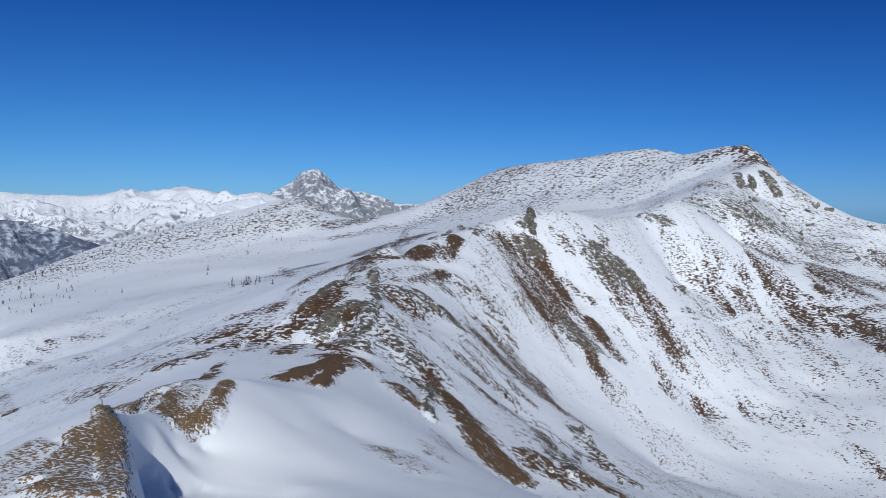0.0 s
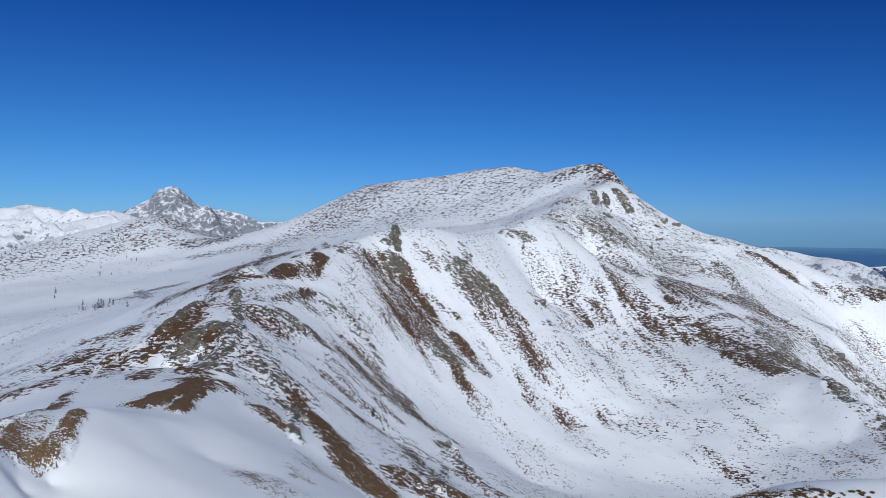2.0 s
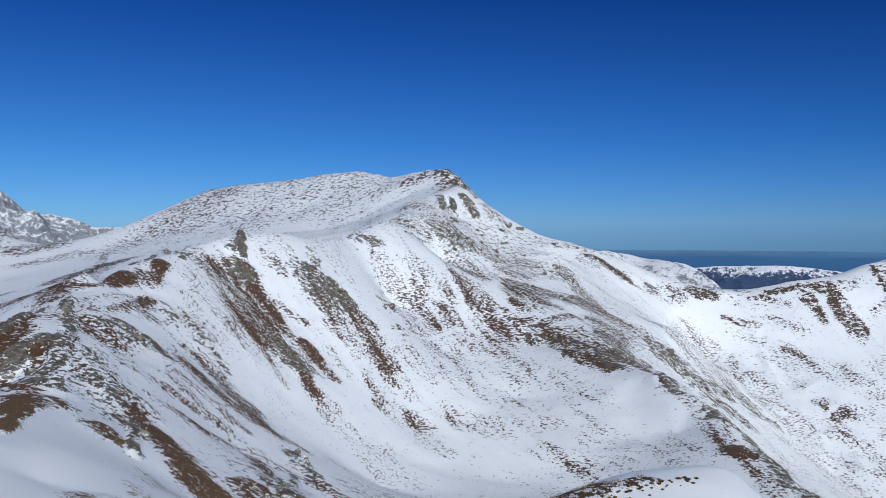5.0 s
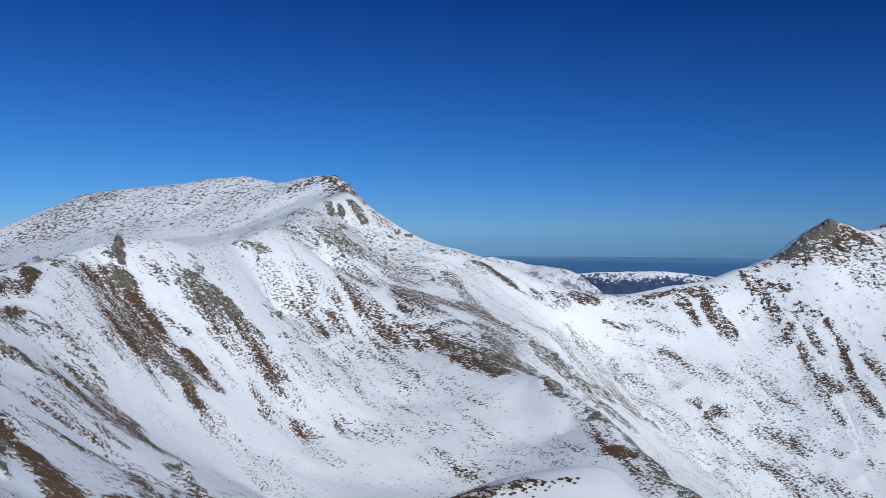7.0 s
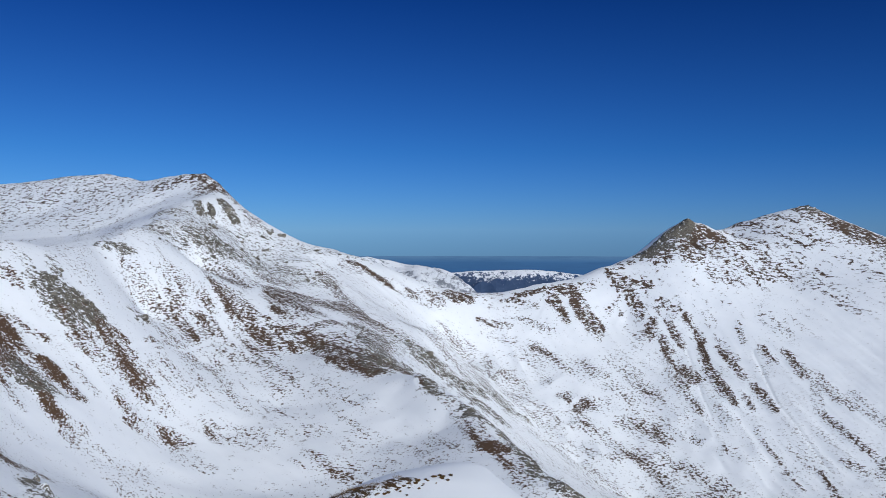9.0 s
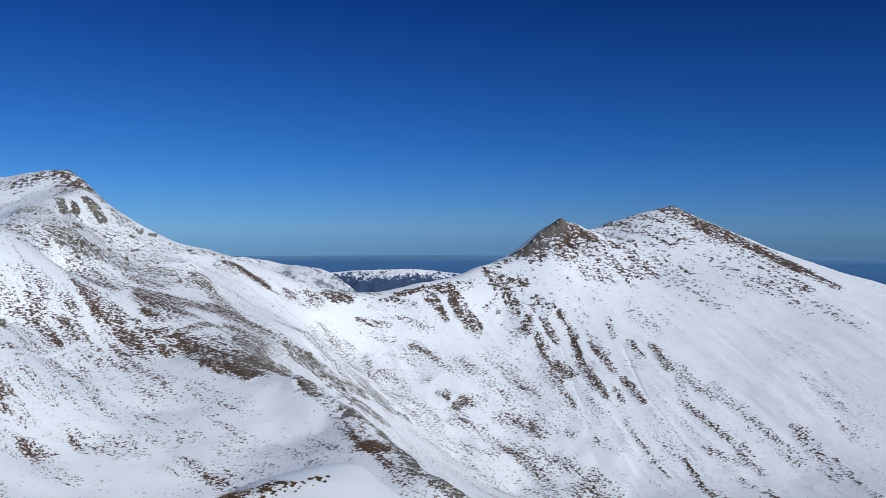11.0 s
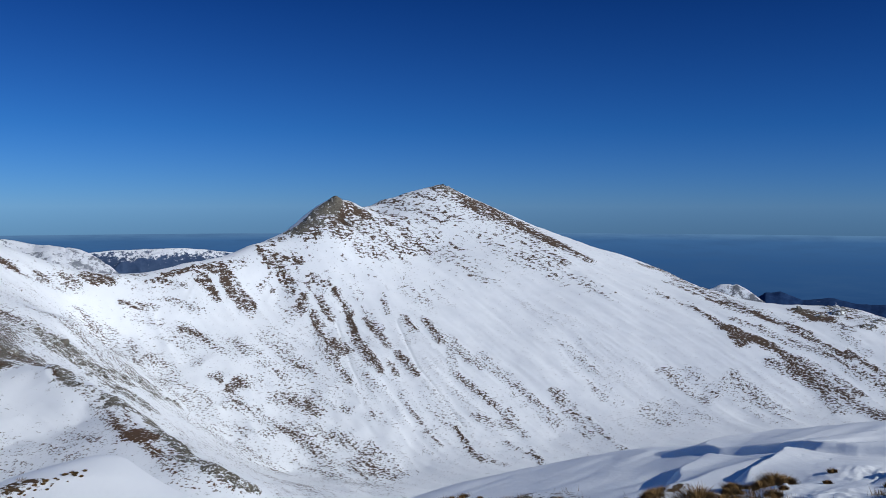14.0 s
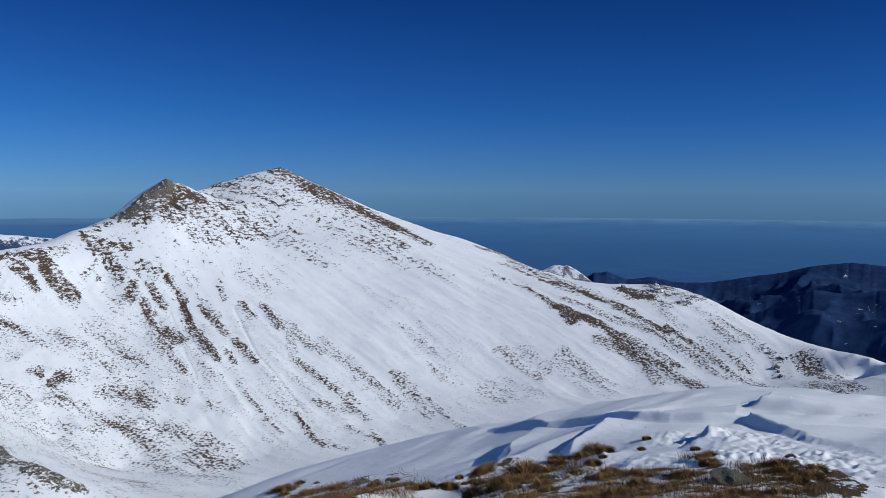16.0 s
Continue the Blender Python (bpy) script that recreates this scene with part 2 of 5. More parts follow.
KNOTS = land_knots()
KNOT_R = np.hypot(KNOTS[:, 0], KNOTS[:, 1])
KNOT_U = np.stack([np.arctan2(KNOTS[:, 0], KNOTS[:, 1]), np.log(KNOT_R)], 1)
_d = np.sqrt(((KNOT_U[:, None] - KNOT_U[None]) ** 2).sum(2))
_n = len(KNOTS)
_A = np.zeros((_n + 1, _n + 1))
_A[:_n, :_n] = _d - 0.002 * np.eye(_n)
_A[:_n, _n] = _A[_n, :_n] = 1
KNOT_W = np.linalg.solve(_A, np.append((KNOTS[:, 2] - EYE) / KNOT_R, 0)).astype(np.float32)


def grade(u, v):
    """Slope from the eye to the bare land at bearing u (radians) and log distance v."""
    u, v = np.asarray(u, np.float32).ravel(), np.asarray(v, np.float32).ravel()
    out = np.empty(len(u), np.float32)
    ku, kv = KNOT_U[:, 0].astype(np.float32), KNOT_U[:, 1].astype(np.float32)
    for i in range(0, len(u), 20000):
        du = u[i:i + 20000, None] - ku
        dv = v[i:i + 20000, None] - kv
        out[i:i + 20000] = np.sqrt(du * du + dv * dv) @ KNOT_W[:-1] + KNOT_W[-1]
    return out


# the way the slopes fall, set to fit the streaks in the camera's view: x, y, bearing in degrees
FALL = [
    (-56, 257, 142), (-50, 146, 141), (-17, 399, 156), (-87, 380, 138), (-48, 410, 139), (-69, 258, 110), (22, 603, 159), (-10, 544, 159),
    (48, 515, 168), (163, 848, 123), (53, 755, 78), (138, 586, 131), (-33, 425, 155), (374, 808, -177), (441, 814, -167), (424, 699, -166),
    (457, 680, -164), (453, 625, -170), (527, 585, -173), (483, 530, -179), (540, 490, -166), (339, 761, 151), (374, 694, 158), (270, 781, 137),
    (646, 842, 172), (730, 759, 170), (602, 509, -161), (332, 851, -99), (342, 595, 169), (161, 447, -166), (756, 478, -166), (706, 378, -160)]
FALL += [
    (728, 334, -157), (769, 301, -140), (636, 530, 180), (747, 226, -120), (-316, 339, 114), (-122, 154, 25), (-318, 458, 10), (-710, 919, 24),
    (-130, 226, 163), (-237, 533, 161), (-195, 1069, 176), (-326, 1140, -176), (-48, 85, 106), (-41, 42, 150), (-8, 940, -162)]


def fall_of(x, y):
    """Direction of the fall line, blended from slopes fitted to the camera's view."""
    u, v = np.arctan2(x, y), np.log(np.maximum(np.hypot(x, y), 20.0))
    c, s, total = 0.0, 0.0, 0.0
    for fx, fy, deg in FALL:
        w = 1.0 / ((u - math.atan2(fx, fy)) ** 2 + (0.35 * (v - math.log(math.hypot(fx, fy)))) ** 2 + 0.0012) ** 1.5
        a = 2 * radians(deg)            # a line, not an arrow
        c, s, total = c + w * math.cos(a), s + w * math.sin(a), total + w
    a = 0.5 * np.arctan2(s, c)
    return np.sin(a), np.cos(a)


def drawn(x, y, dx, dy, cell, reach, seed):
    """Noise drawn out along the fall line, -1 to 1 or so."""
    out, steps = 0.0, 9
    for k in range(steps):
        d = reach * (2 * k / (steps - 1) - 1)
        out = out + wave((x + d * dx) / cell, (y + d * dy) / cell, seed)
    return out / (0.33 * steps)


def ribs(x, y, r):
    """Broad and narrow ribs that run down the slopes."""
    out = np.zeros((4, len(x)))
    k = np.nonzero((r > 45) & (r < 1500) & (x > -1.2 * y) & (y > -0.1 * x))[0]
    if len(k):
        dx, dy = fall_of(x[k], y[k])
        for j, (cell, reach) in enumerate(((17.0, 60.0), (6.0, 24.0), (2.6, 10.0))):
            out[j, k] = drawn(x[k], y[k], dx, dy, cell, reach, 51 + j)
        out[3, k] = np.clip(r[k] / 500, 0.35, 1.5)
    return out


def relief(x, y, r, runs=None):
    """Swells, gullies and wind-packed ripples on top of the large forms."""
    z = np.zeros_like(x)
    for k, lam in enumerate((70.0, 31.0, 14.0, 6.5, 3.0)):
        z += (0.020 if lam > 10 else 0.010) * lam * wave(x / lam + 3.7 * k, y / lam + 1.9 * k, 40 + k) * np.clip((r / lam - 4) / 8, 0, 1)
    # hummocky ground in the valley under the saddle
    b = np.degrees(np.arctan2(x, y))
    hummock = np.clip((b - 8) / 6, 0, 1) * np.clip((40 - b) / 8, 0, 1) * np.clip((r - 330) / 120, 0, 1) * np.clip((1000 - r) / 150, 0, 1)
    z += hummock * (1.5 * wave(x / 38, y / 60, 91) + 0.9 * (1 - 2 * np.abs(wave(x / 19, y / 30, 92))) + 0.35 * wave(x / 7, y / 11, 93))
    # ribs and gullies down the slopes
    k = np.nonzero((r > 110) & (r < 1500))[0]
    if len(k):
        wide, slim, fine, fit = ribs(x[k], y[k], r[k]) if runs is None else [q[k] for q in runs]
        far = np.clip((r[k] - 110) / 120, 0, 1) * np.clip((1500 - r[k]) / 400, 0, 1)
        z[k] += far * fit * (0.42 * wide + 0.20 * slim + 0.09 * fine) * (0.7 + 0.5 * wave(x[k] / 90, y[k] / 90, 58))
    near = np.clip((20 - r) / 5, 0, 1)
    p, q = y - 0.10 * x, x + 0.10 * y
    drift = 1 - np.abs(wave(p / 1.7 + 0.25 * wave(p, q, 7), q / 6.5, 71))
    z += near * (0.10 * drift ** 3 + 0.05 * wave(p / 0.8, q / 3.0, 72) + 0.010 * wave(p / 0.22, q / 1.3, 73))
    k = np.nonzero((r > 36) & (r < 110) & (x < -15))[0]
    if len(k):
        z[k] -= cornice(x[k], y[k])
    k = np.nonzero(r < 34)[0]
    if len(k):
        z[k] += wind_lip(x[k], y[k]) + clods(x[k], y[k])
    return z


CORNICE = [(-24.5, 29.3, 3.0), (-33.6, 39.7, 5.0), (-38.8, 45.8, 6.0), (-42.9, 50.2, 6.0), (-47.4, 54.2, 5.0), (-49.8, 58.5, 2.5), (-51.8, 64.0, 0.0)]


def cornice(x, y):
    """The steep sunless wall under the wind-built edge of the near crest."""
    best, out = np.full_like(x, 1e9), np.zeros_like(x)
    for (x1, y1, h1), (x2, y2, h2) in zip(CORNICE, CORNICE[1:]):
        dx, dy = x2 - x1, y2 - y1
        t = np.clip(((x - x1) * dx + (y - y1) * dy) / (dx * dx + dy * dy), 0, 1)
        ox, oy = x - x1 - t * dx, y - y1 - t * dy
        d = np.hypot(ox, oy)
        side = np.where(ox * dy - oy * dx > 0, d, -d) - 0.6 + 0.5 * wave(x / 5, y / 5, 67)
        v = (h1 + (h2 - h1) * t) * np.clip(side / 1.3, 0, 1) * np.exp(-np.maximum(side, 0) / 9)
        out, best = np.where(d < best, v, out), np.minimum(best, d)
    return out


def wind_lip(x, y):
    """Scarps cut by the wind across the summit snow: high on one side, sharp on the other."""
    total = np.zeros_like(x)
    for line, tall, tail in SCARPS.values():
        best, out = np.full_like(x, 1e9), np.zeros_like(x)
        last = len(line) - 2
        for n, ((x1, y1), (x2, y2)) in enumerate(zip(line, line[1:])):
            dx, dy = x2 - x1, y2 - y1
            t = ((x - x1) * dx + (y - y1) * dy) / (dx * dx + dy * dy)
            past = np.maximum(np.maximum(-t, t - 1), 0) * math.hypot(dx, dy)
            t = np.clip(t, 0, 1)
            ox, oy = x - x1 - t * dx, y - y1 - t * dy
            d = np.hypot(ox, oy)
            side = np.where(ox * dy - oy * dx < 0, d, -d) + 0.07 * wave(x / 0.9, y / 0.9, 61) + 0.03 * wave(x / 0.3, y / 0.3, 62)
            s = (n + t) / (last + 1)
            h = tall * np.minimum(1, np.minimum(4 * s, 4 * (1 - s))) * np.exp(-past / 0.25)
            v = h * np.clip(side / 0.13, 0, 1) * np.exp(-np.maximum(side, 0) / tail)
            out, best = np.where(d < best, v, out), np.minimum(best, d)
        total += out
    return total


def clods(x, y):
    """Trodden, broken snow beside the grass."""
    out = np.zeros_like(x)
    for cx, cy, size in CLODS:
        m = np.clip(1.3 - np.hypot(x - cx, y - cy) / size, 0, 1)
        out += m * (0.012 * (1 - np.abs(wave(x / 0.13, y / 0.11, 81))) ** 2 + 0.010 * wave(x / 0.06, y / 0.05, 82) + 0.012 * wave(x / 0.3, y / 0.3, 83))
    return out


def bare(x, y):
    """The large forms alone."""
    r = np.maximum(np.hypot(x, y), 1.0)
    return EYE + r * grade(np.arctan2(x, y), np.log(r))


def height(x, y):
    x, y = np.atleast_1d(np.asarray(x, float)), np.atleast_1d(np.asarray(y, float))
    r = np.maximum(np.hypot(x, y), 1.0)
    return EYE + r * grade(np.arctan2(x, y), np.log(r)) + relief(x, y, r)


# ---------------------------------------------------------------- materials
def nodes_of(name):
    m = bpy.data.materials.new(name)
    m.use_nodes = True
    nt = m.node_tree
    return m, nt.nodes, nt.links, nt.nodes["Principled BSDF"]


def mathn(N, K, op, a, b=None, clamp=False):
    n = N.new("ShaderNodeMath")
    n.operation, n.use_clamp = op, clamp
    for i, v in enumerate((a, b)):
        if v is None:
            continue
        if isinstance(v, (int, float)):
            n.inputs[i].default_value = v
        else:
            K.new(v, n.inputs[i])
    return n.outputs[0]


def mixc(N, K, fac, a, b):
    n = N.new("ShaderNodeMix")
    n.data_type = "RGBA"
    K.new(fac, n.inputs[0]) if not isinstance(fac, float) else setattr(n.inputs[0], "default_value", fac)
    for sock, v in ((n.inputs[6], a), (n.inputs[7], b)):
        if isinstance(v, tuple):
            sock.default_value = (*v, 1)
        else:
            K.new(v, sock)
    return n.outputs[2]


def noisen(N, K, vec, scale, detail=4.0, rough=0.55, stretch=None, turn=0.0):
    if stretch:
        mp = N.new("ShaderNodeMapping")
        mp.inputs["Rotation"].default_value = (0, 0, turn)
        mp2 = N.new("ShaderNodeMapping")
        mp2.inputs["Scale"].default_value = stretch
        K.new(vec, mp.inputs[0])
        K.new(mp.outputs[0], mp2.inputs[0])
        vec = mp2.outputs[0]
    n = N.new("ShaderNodeTexNoise")
    n.inputs["Scale"].default_value, n.inputs["Detail"].default_value, n.inputs["Roughness"].default_value = scale, detail, rough
    K.new(vec, n.inputs["Vector"])
    return n.outputs["Fac"]


def ramp(N, K, fac, stops):
    n = N.new("ShaderNodeValToRGB")
    while len(n.color_ramp.elements) < len(stops):
        n.color_ramp.elements.new(0.5)
    for e, (p, c) in zip(n.color_ramp.elements, stops):
        e.position, e.color = p, (*c, 1)
    K.new(fac, n.inputs[0])
    return n.outputs[0]


def land_material():
    """Wind-packed snow with dry grass and lichened rock coming through where the cover is thin."""
    m, N, K, bsdf = nodes_of("snow_grass_rock")
    pos = N.new("ShaderNodeNewGeometry").outputs["Position"]
    att = {}
    for key in ("grass", "rock", "streak", "close", "far", "mid", "top"):
        a = N.new("ShaderNodeAttribute")
        a.attribute_name = key
        att[key] = a.outputs["Fac"]
    # tussocks stand in steps along the contours
    clump_near = noisen(N, K, pos, 1.35, 5, 0.66, (0.5, 0.5, 1.2))
    clump_far = noisen(N, K, pos, 0.90, 5, 0.66, (0.46, 0.46, 1.25))
    clump_close = noisen(N, K, pos, 4.2, 5, 0.68, (0.75, 0.75, 1.1))
    nm = N.new("ShaderNodeMix")
    for i, v in ((0, att["mid"]), (2, clump_close), (3, clump_near)):
        K.new(v, nm.inputs[i])
    cm = N.new("ShaderNodeMix")
    for i, v in ((0, att["far"]), (2, nm.outputs[0]), (3, clump_far)):
        K.new(v, cm.inputs[i])
    tm = N.new("ShaderNodeMix")
    clump_top = noisen(N, K, pos, 0.40, 6, 0.68, (0.5, 0.5, 1.0))
    for i, v in ((0, att["top"]), (2, cm.outputs[0]), (3, clump_top)):
        K.new(v, tm.inputs[i])
    clump = tm.outputs[0]
    fine = noisen(N, K, pos, 1.1, 6, 0.7)
    tiny = noisen(N, K, pos, 9.0, 5, 0.7)
    patch = mathn(N, K, "ADD", mathn(N, K, "MULTIPLY", att["streak"], 2.4), mathn(N, K, "MULTIPLY", clump, 5.6))
    patch = mathn(N, K, "SUBTRACT", patch, 3.55)
    near_patch = mathn(N, K, "ADD", mathn(N, K, "MULTIPLY", noisen(N, K, pos, 2.6, 5, 0.7), 3.0), mathn(N, K, "MULTIPLY", tiny, 2.4))
    near_patch = mathn(N, K, "SUBTRACT", near_patch, 2.2)
    pm = N.new("ShaderNodeMix")
    for i, v in ((0, att["close"]), (2, patch), (3, near_patch)):
        K.new(v, pm.inputs[i])
    patch = pm.outputs[0]

    # rock breaks out in blocks
    block = noisen(N, K, pos, 0.22, 9, 0.72)
    blocks = mathn(N, K, "SUBTRACT", mathn(N, K, "ADD", mathn(N, K, "MULTIPLY", block, 3.6), mathn(N, K, "MULTIPLY", clump, 3.4)), 3.05)

    def cover(level, steep, patch=patch):
        # level 0 hides all, 0.5 lets half through, 1 is bare
        lim = mathn(N, K, "SUBTRACT", 1.04, mathn(N, K, "MULTIPLY", level, 0.94))
        some = mathn(N, K, "MULTIPLY", level, 10.0, True)
        return mathn(N, K, "MULTIPLY", some, mathn(N, K, "MULTIPLY", mathn(N, K, "SUBTRACT", patch, lim), steep, True))

    grass_m = cover(att["grass"], 14.0)
    rock_m = cover(att["rock"], 10.0, blocks)
    grass_c = ramp(N, K, fine, ((0.30, (0.022, 0.012, 0.008)), (0.5, (0.085, 0.043, 0.022)), (0.70, (0.19, 0.108, 0.055))))
    warm = noisen(N, K, pos, 0.02, 3)
    grass_c = mixc(N, K, mathn(N, K, "MULTIPLY", warm, 0.5), grass_c, (0.125, 0.075, 0.038))
    # grass goes greyer far from the summit, golden nearer, darker underfoot
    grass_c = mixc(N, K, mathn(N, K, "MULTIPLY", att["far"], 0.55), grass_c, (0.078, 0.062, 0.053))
    gm = N.new("ShaderNodeMix")
    for i, v in ((0, att["close"]), (2, clump_close), (3, tiny)):
        K.new(v, gm.inputs[i])
    golden = ramp(N, K, gm.outputs[0], ((0.33, (0.10, 0.055, 0.026)), (0.62, (0.34, 0.225, 0.11))))
    grass_c = mixc(N, K, mathn(N, K, "MULTIPLY", mathn(N, K, "SUBTRACT", 1.0, att["mid"]), 0.75), grass_c, golden)
    grass_c = mixc(N, K, mathn(N, K, "MULTIPLY", att["close"], 0.8), grass_c, (0.036, 0.023, 0.012))
    rock_c = ramp(N, K, noisen(N, K, pos, 0.7, 8, 0.7), ((0.3, (0.032, 0.029, 0.025)), (0.5, (0.125, 0.113, 0.092)), (0.7, (0.27, 0.25, 0.205))))
    snow_c = ramp(N, K, noisen(N, K, pos, 0.05, 6, 0.6), ((0.3, (0.80, 0.834, 0.872)), (0.7, (0.855, 0.882, 0.912))))
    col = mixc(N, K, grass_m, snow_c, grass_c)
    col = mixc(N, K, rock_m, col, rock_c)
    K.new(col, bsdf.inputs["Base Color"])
    bare = mathn(N, K, "MAXIMUM", grass_m, rock_m)
    K.new(mathn(N, K, "ADD", 0.55, mathn(N, K, "MULTIPLY", bare, 0.4)), bsdf.inputs["Roughness"])
    bsdf.inputs["Specular IOR Level"].default_value = 0.25
    # relief: the bare ground stands out a little; ripples on the snow
    b1 = N.new("ShaderNodeBump")
    b1.inputs["Strength"].default_value, b1.inputs["Distance"].default_value = 0.6, 0.55
    away = mathn(N, K, "SUBTRACT", 1.0, mathn(N, K, "MULTIPLY", att["close"], 0.96))
    rise = mathn(N, K, "ADD", mathn(N, K, "MULTIPLY", bare, 0.35), mathn(N, K, "MULTIPLY", bare, mathn(N, K, "MULTIPLY", fine, 0.8)))
    K.new(mathn(N, K, "MULTIPLY", rise, away), b1.inputs["Height"])
    b2 = N.new("ShaderNodeBump")
    b2.inputs["Strength"].default_value, b2.inputs["Distance"].default_value = 0.06, 0.02
    K.new(tiny, b2.inputs["Height"])
    K.new(b1.outputs[0], b2.inputs["Normal"])
    # wind-carved ripples underfoot
    b3 = N.new("ShaderNodeBump")
    b3.inputs["Strength"].default_value, b3.inputs["Distance"].default_value = 0.55, 0.07
    K.new(mathn(N, K, "MULTIPLY", att["close"], noisen(N, K, pos, 1.5, 5, 0.55, (1, 0.6, 1), 0.5)), b3.inputs["Height"])
    K.new(b2.outputs[0], b3.inputs["Normal"])
    K.new(b3.outputs[0], bsdf.inputs["Normal"])
    return m


def far_material(name, snow_line, soft, rock_lo, rock_hi, bias=0.0):
    """A far range: snow held on the gentler ground above a line, rock or wood elsewhere, tones tinted for haze."""
    m, N, K, bsdf = nodes_of(name)
    geo = N.new("ShaderNodeNewGeometry")
    sep = N.new("ShaderNodeSeparateXYZ")
    K.new(geo.outputs["Position"], sep.inputs[0])
    nor = N.new("ShaderNodeSeparateXYZ")
    K.new(geo.outputs["Normal"], nor.inputs[0])
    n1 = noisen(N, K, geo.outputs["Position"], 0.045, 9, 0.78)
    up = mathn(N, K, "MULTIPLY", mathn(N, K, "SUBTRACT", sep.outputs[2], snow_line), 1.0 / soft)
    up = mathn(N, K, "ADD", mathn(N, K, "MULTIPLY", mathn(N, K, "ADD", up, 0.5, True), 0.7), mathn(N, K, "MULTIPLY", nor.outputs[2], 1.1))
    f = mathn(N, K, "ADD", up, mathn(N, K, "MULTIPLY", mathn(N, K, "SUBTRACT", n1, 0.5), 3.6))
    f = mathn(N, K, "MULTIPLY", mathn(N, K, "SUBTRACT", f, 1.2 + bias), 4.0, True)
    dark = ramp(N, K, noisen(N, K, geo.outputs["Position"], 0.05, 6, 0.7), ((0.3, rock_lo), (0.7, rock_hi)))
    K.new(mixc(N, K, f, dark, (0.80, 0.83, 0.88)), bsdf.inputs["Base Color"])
    bsdf.inputs["Roughness"].default_value = 0.8
    bsdf.inputs["Specular IOR Level"].default_value = 0.1
    b = N.new("ShaderNodeBump")
    b.inputs["Strength"].default_value, b.inputs["Distance"].default_value = 0.8, 9.0
    K.new(n1, b.inputs["Height"])
    K.new(b.outputs[0], bsdf.inputs["Normal"])
    return m


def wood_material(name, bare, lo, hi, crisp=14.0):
    """Far woods with small snowy clearings; the blue is distance haze painted into the colour."""
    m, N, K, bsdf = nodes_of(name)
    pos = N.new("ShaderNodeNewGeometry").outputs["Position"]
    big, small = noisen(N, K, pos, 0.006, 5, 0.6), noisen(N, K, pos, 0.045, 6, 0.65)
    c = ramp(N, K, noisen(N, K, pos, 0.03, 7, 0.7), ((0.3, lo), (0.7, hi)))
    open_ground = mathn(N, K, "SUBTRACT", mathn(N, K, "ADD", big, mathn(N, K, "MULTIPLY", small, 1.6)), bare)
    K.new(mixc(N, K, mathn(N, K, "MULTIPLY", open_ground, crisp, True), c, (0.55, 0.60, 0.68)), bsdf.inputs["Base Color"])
    bsdf.inputs["Roughness"].default_value = 0.95
    bsdf.inputs["Specular IOR Level"].default_value = 0.05
    return m


def haze_material():
    """The lowland far below: a glowing backdrop with haze painted in, paling towards the horizon."""
    m, N, K, bsdf = nodes_of("lowland_painted_haze")
    N.remove(bsdf)
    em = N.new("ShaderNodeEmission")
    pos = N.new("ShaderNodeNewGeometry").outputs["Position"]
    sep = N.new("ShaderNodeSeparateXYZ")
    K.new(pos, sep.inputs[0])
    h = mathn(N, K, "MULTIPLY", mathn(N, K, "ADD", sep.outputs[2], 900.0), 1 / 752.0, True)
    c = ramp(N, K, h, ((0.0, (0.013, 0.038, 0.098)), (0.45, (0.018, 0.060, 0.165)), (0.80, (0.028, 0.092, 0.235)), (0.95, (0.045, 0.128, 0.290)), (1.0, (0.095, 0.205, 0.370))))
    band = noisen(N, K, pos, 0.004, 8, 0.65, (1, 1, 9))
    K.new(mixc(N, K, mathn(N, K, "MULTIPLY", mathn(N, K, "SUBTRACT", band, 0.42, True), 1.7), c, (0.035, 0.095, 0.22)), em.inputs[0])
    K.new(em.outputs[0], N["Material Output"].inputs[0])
    return m


SNOW = land_material()

# ---------------------------------------------------------------- the ground
def axis_bearings():
    fine = np.arange(-50.0, 80.01, 0.085)
    return np.radians(np.concatenate([np.linspace(-180, -50, 60)[:-1], fine, np.linspace(80, 180, 50)[1:]]))


def ground_grid(r0, r1, rows, us):
    """Bearings and log distances of a grid: rows lie closer where the land is steep."""
    cu, cv = np.radians(np.arange(-52.0, 82.1, 1.0)), np.linspace(math.log(r0), math.log(r1), 420)
    s = grade(np.repeat(cu, len(cv)), np.tile(cv, len(cu))).reshape(len(cu), -1)
    ds = np.diff(s, axis=1)
    top = np.maximum.accumulate(s, axis=1)[:, :-1]
    seen = (s[:, 1:] >= top - 0.004) & (s[:, 1:] > -0.40)
    w = np.where(seen, np.abs(ds), 0) + 0.03 * np.abs(ds) + 0.00025
    k = np.exp(-0.5 * (np.arange(-9, 10) / 3.0) ** 2)
    w = np.apply_along_axis(lambda q: np.convolve(np.pad(q, 9, mode="edge"), k / k.sum(), "valid"), 0, w)
    acc = np.concatenate([np.zeros((len(cu), 1)), np.cumsum(w, 1)], 1)
    acc /= acc[:, -1:]
    even = np.linspace(0, 1, rows)
    table = np.array([np.interp(even, a, cv) for a in acc])
    vs = np.array([np.interp(us, cu, table[:, j]) for j in range(rows)]).T
    return np.repeat(us[:, None], rows, 1), vs


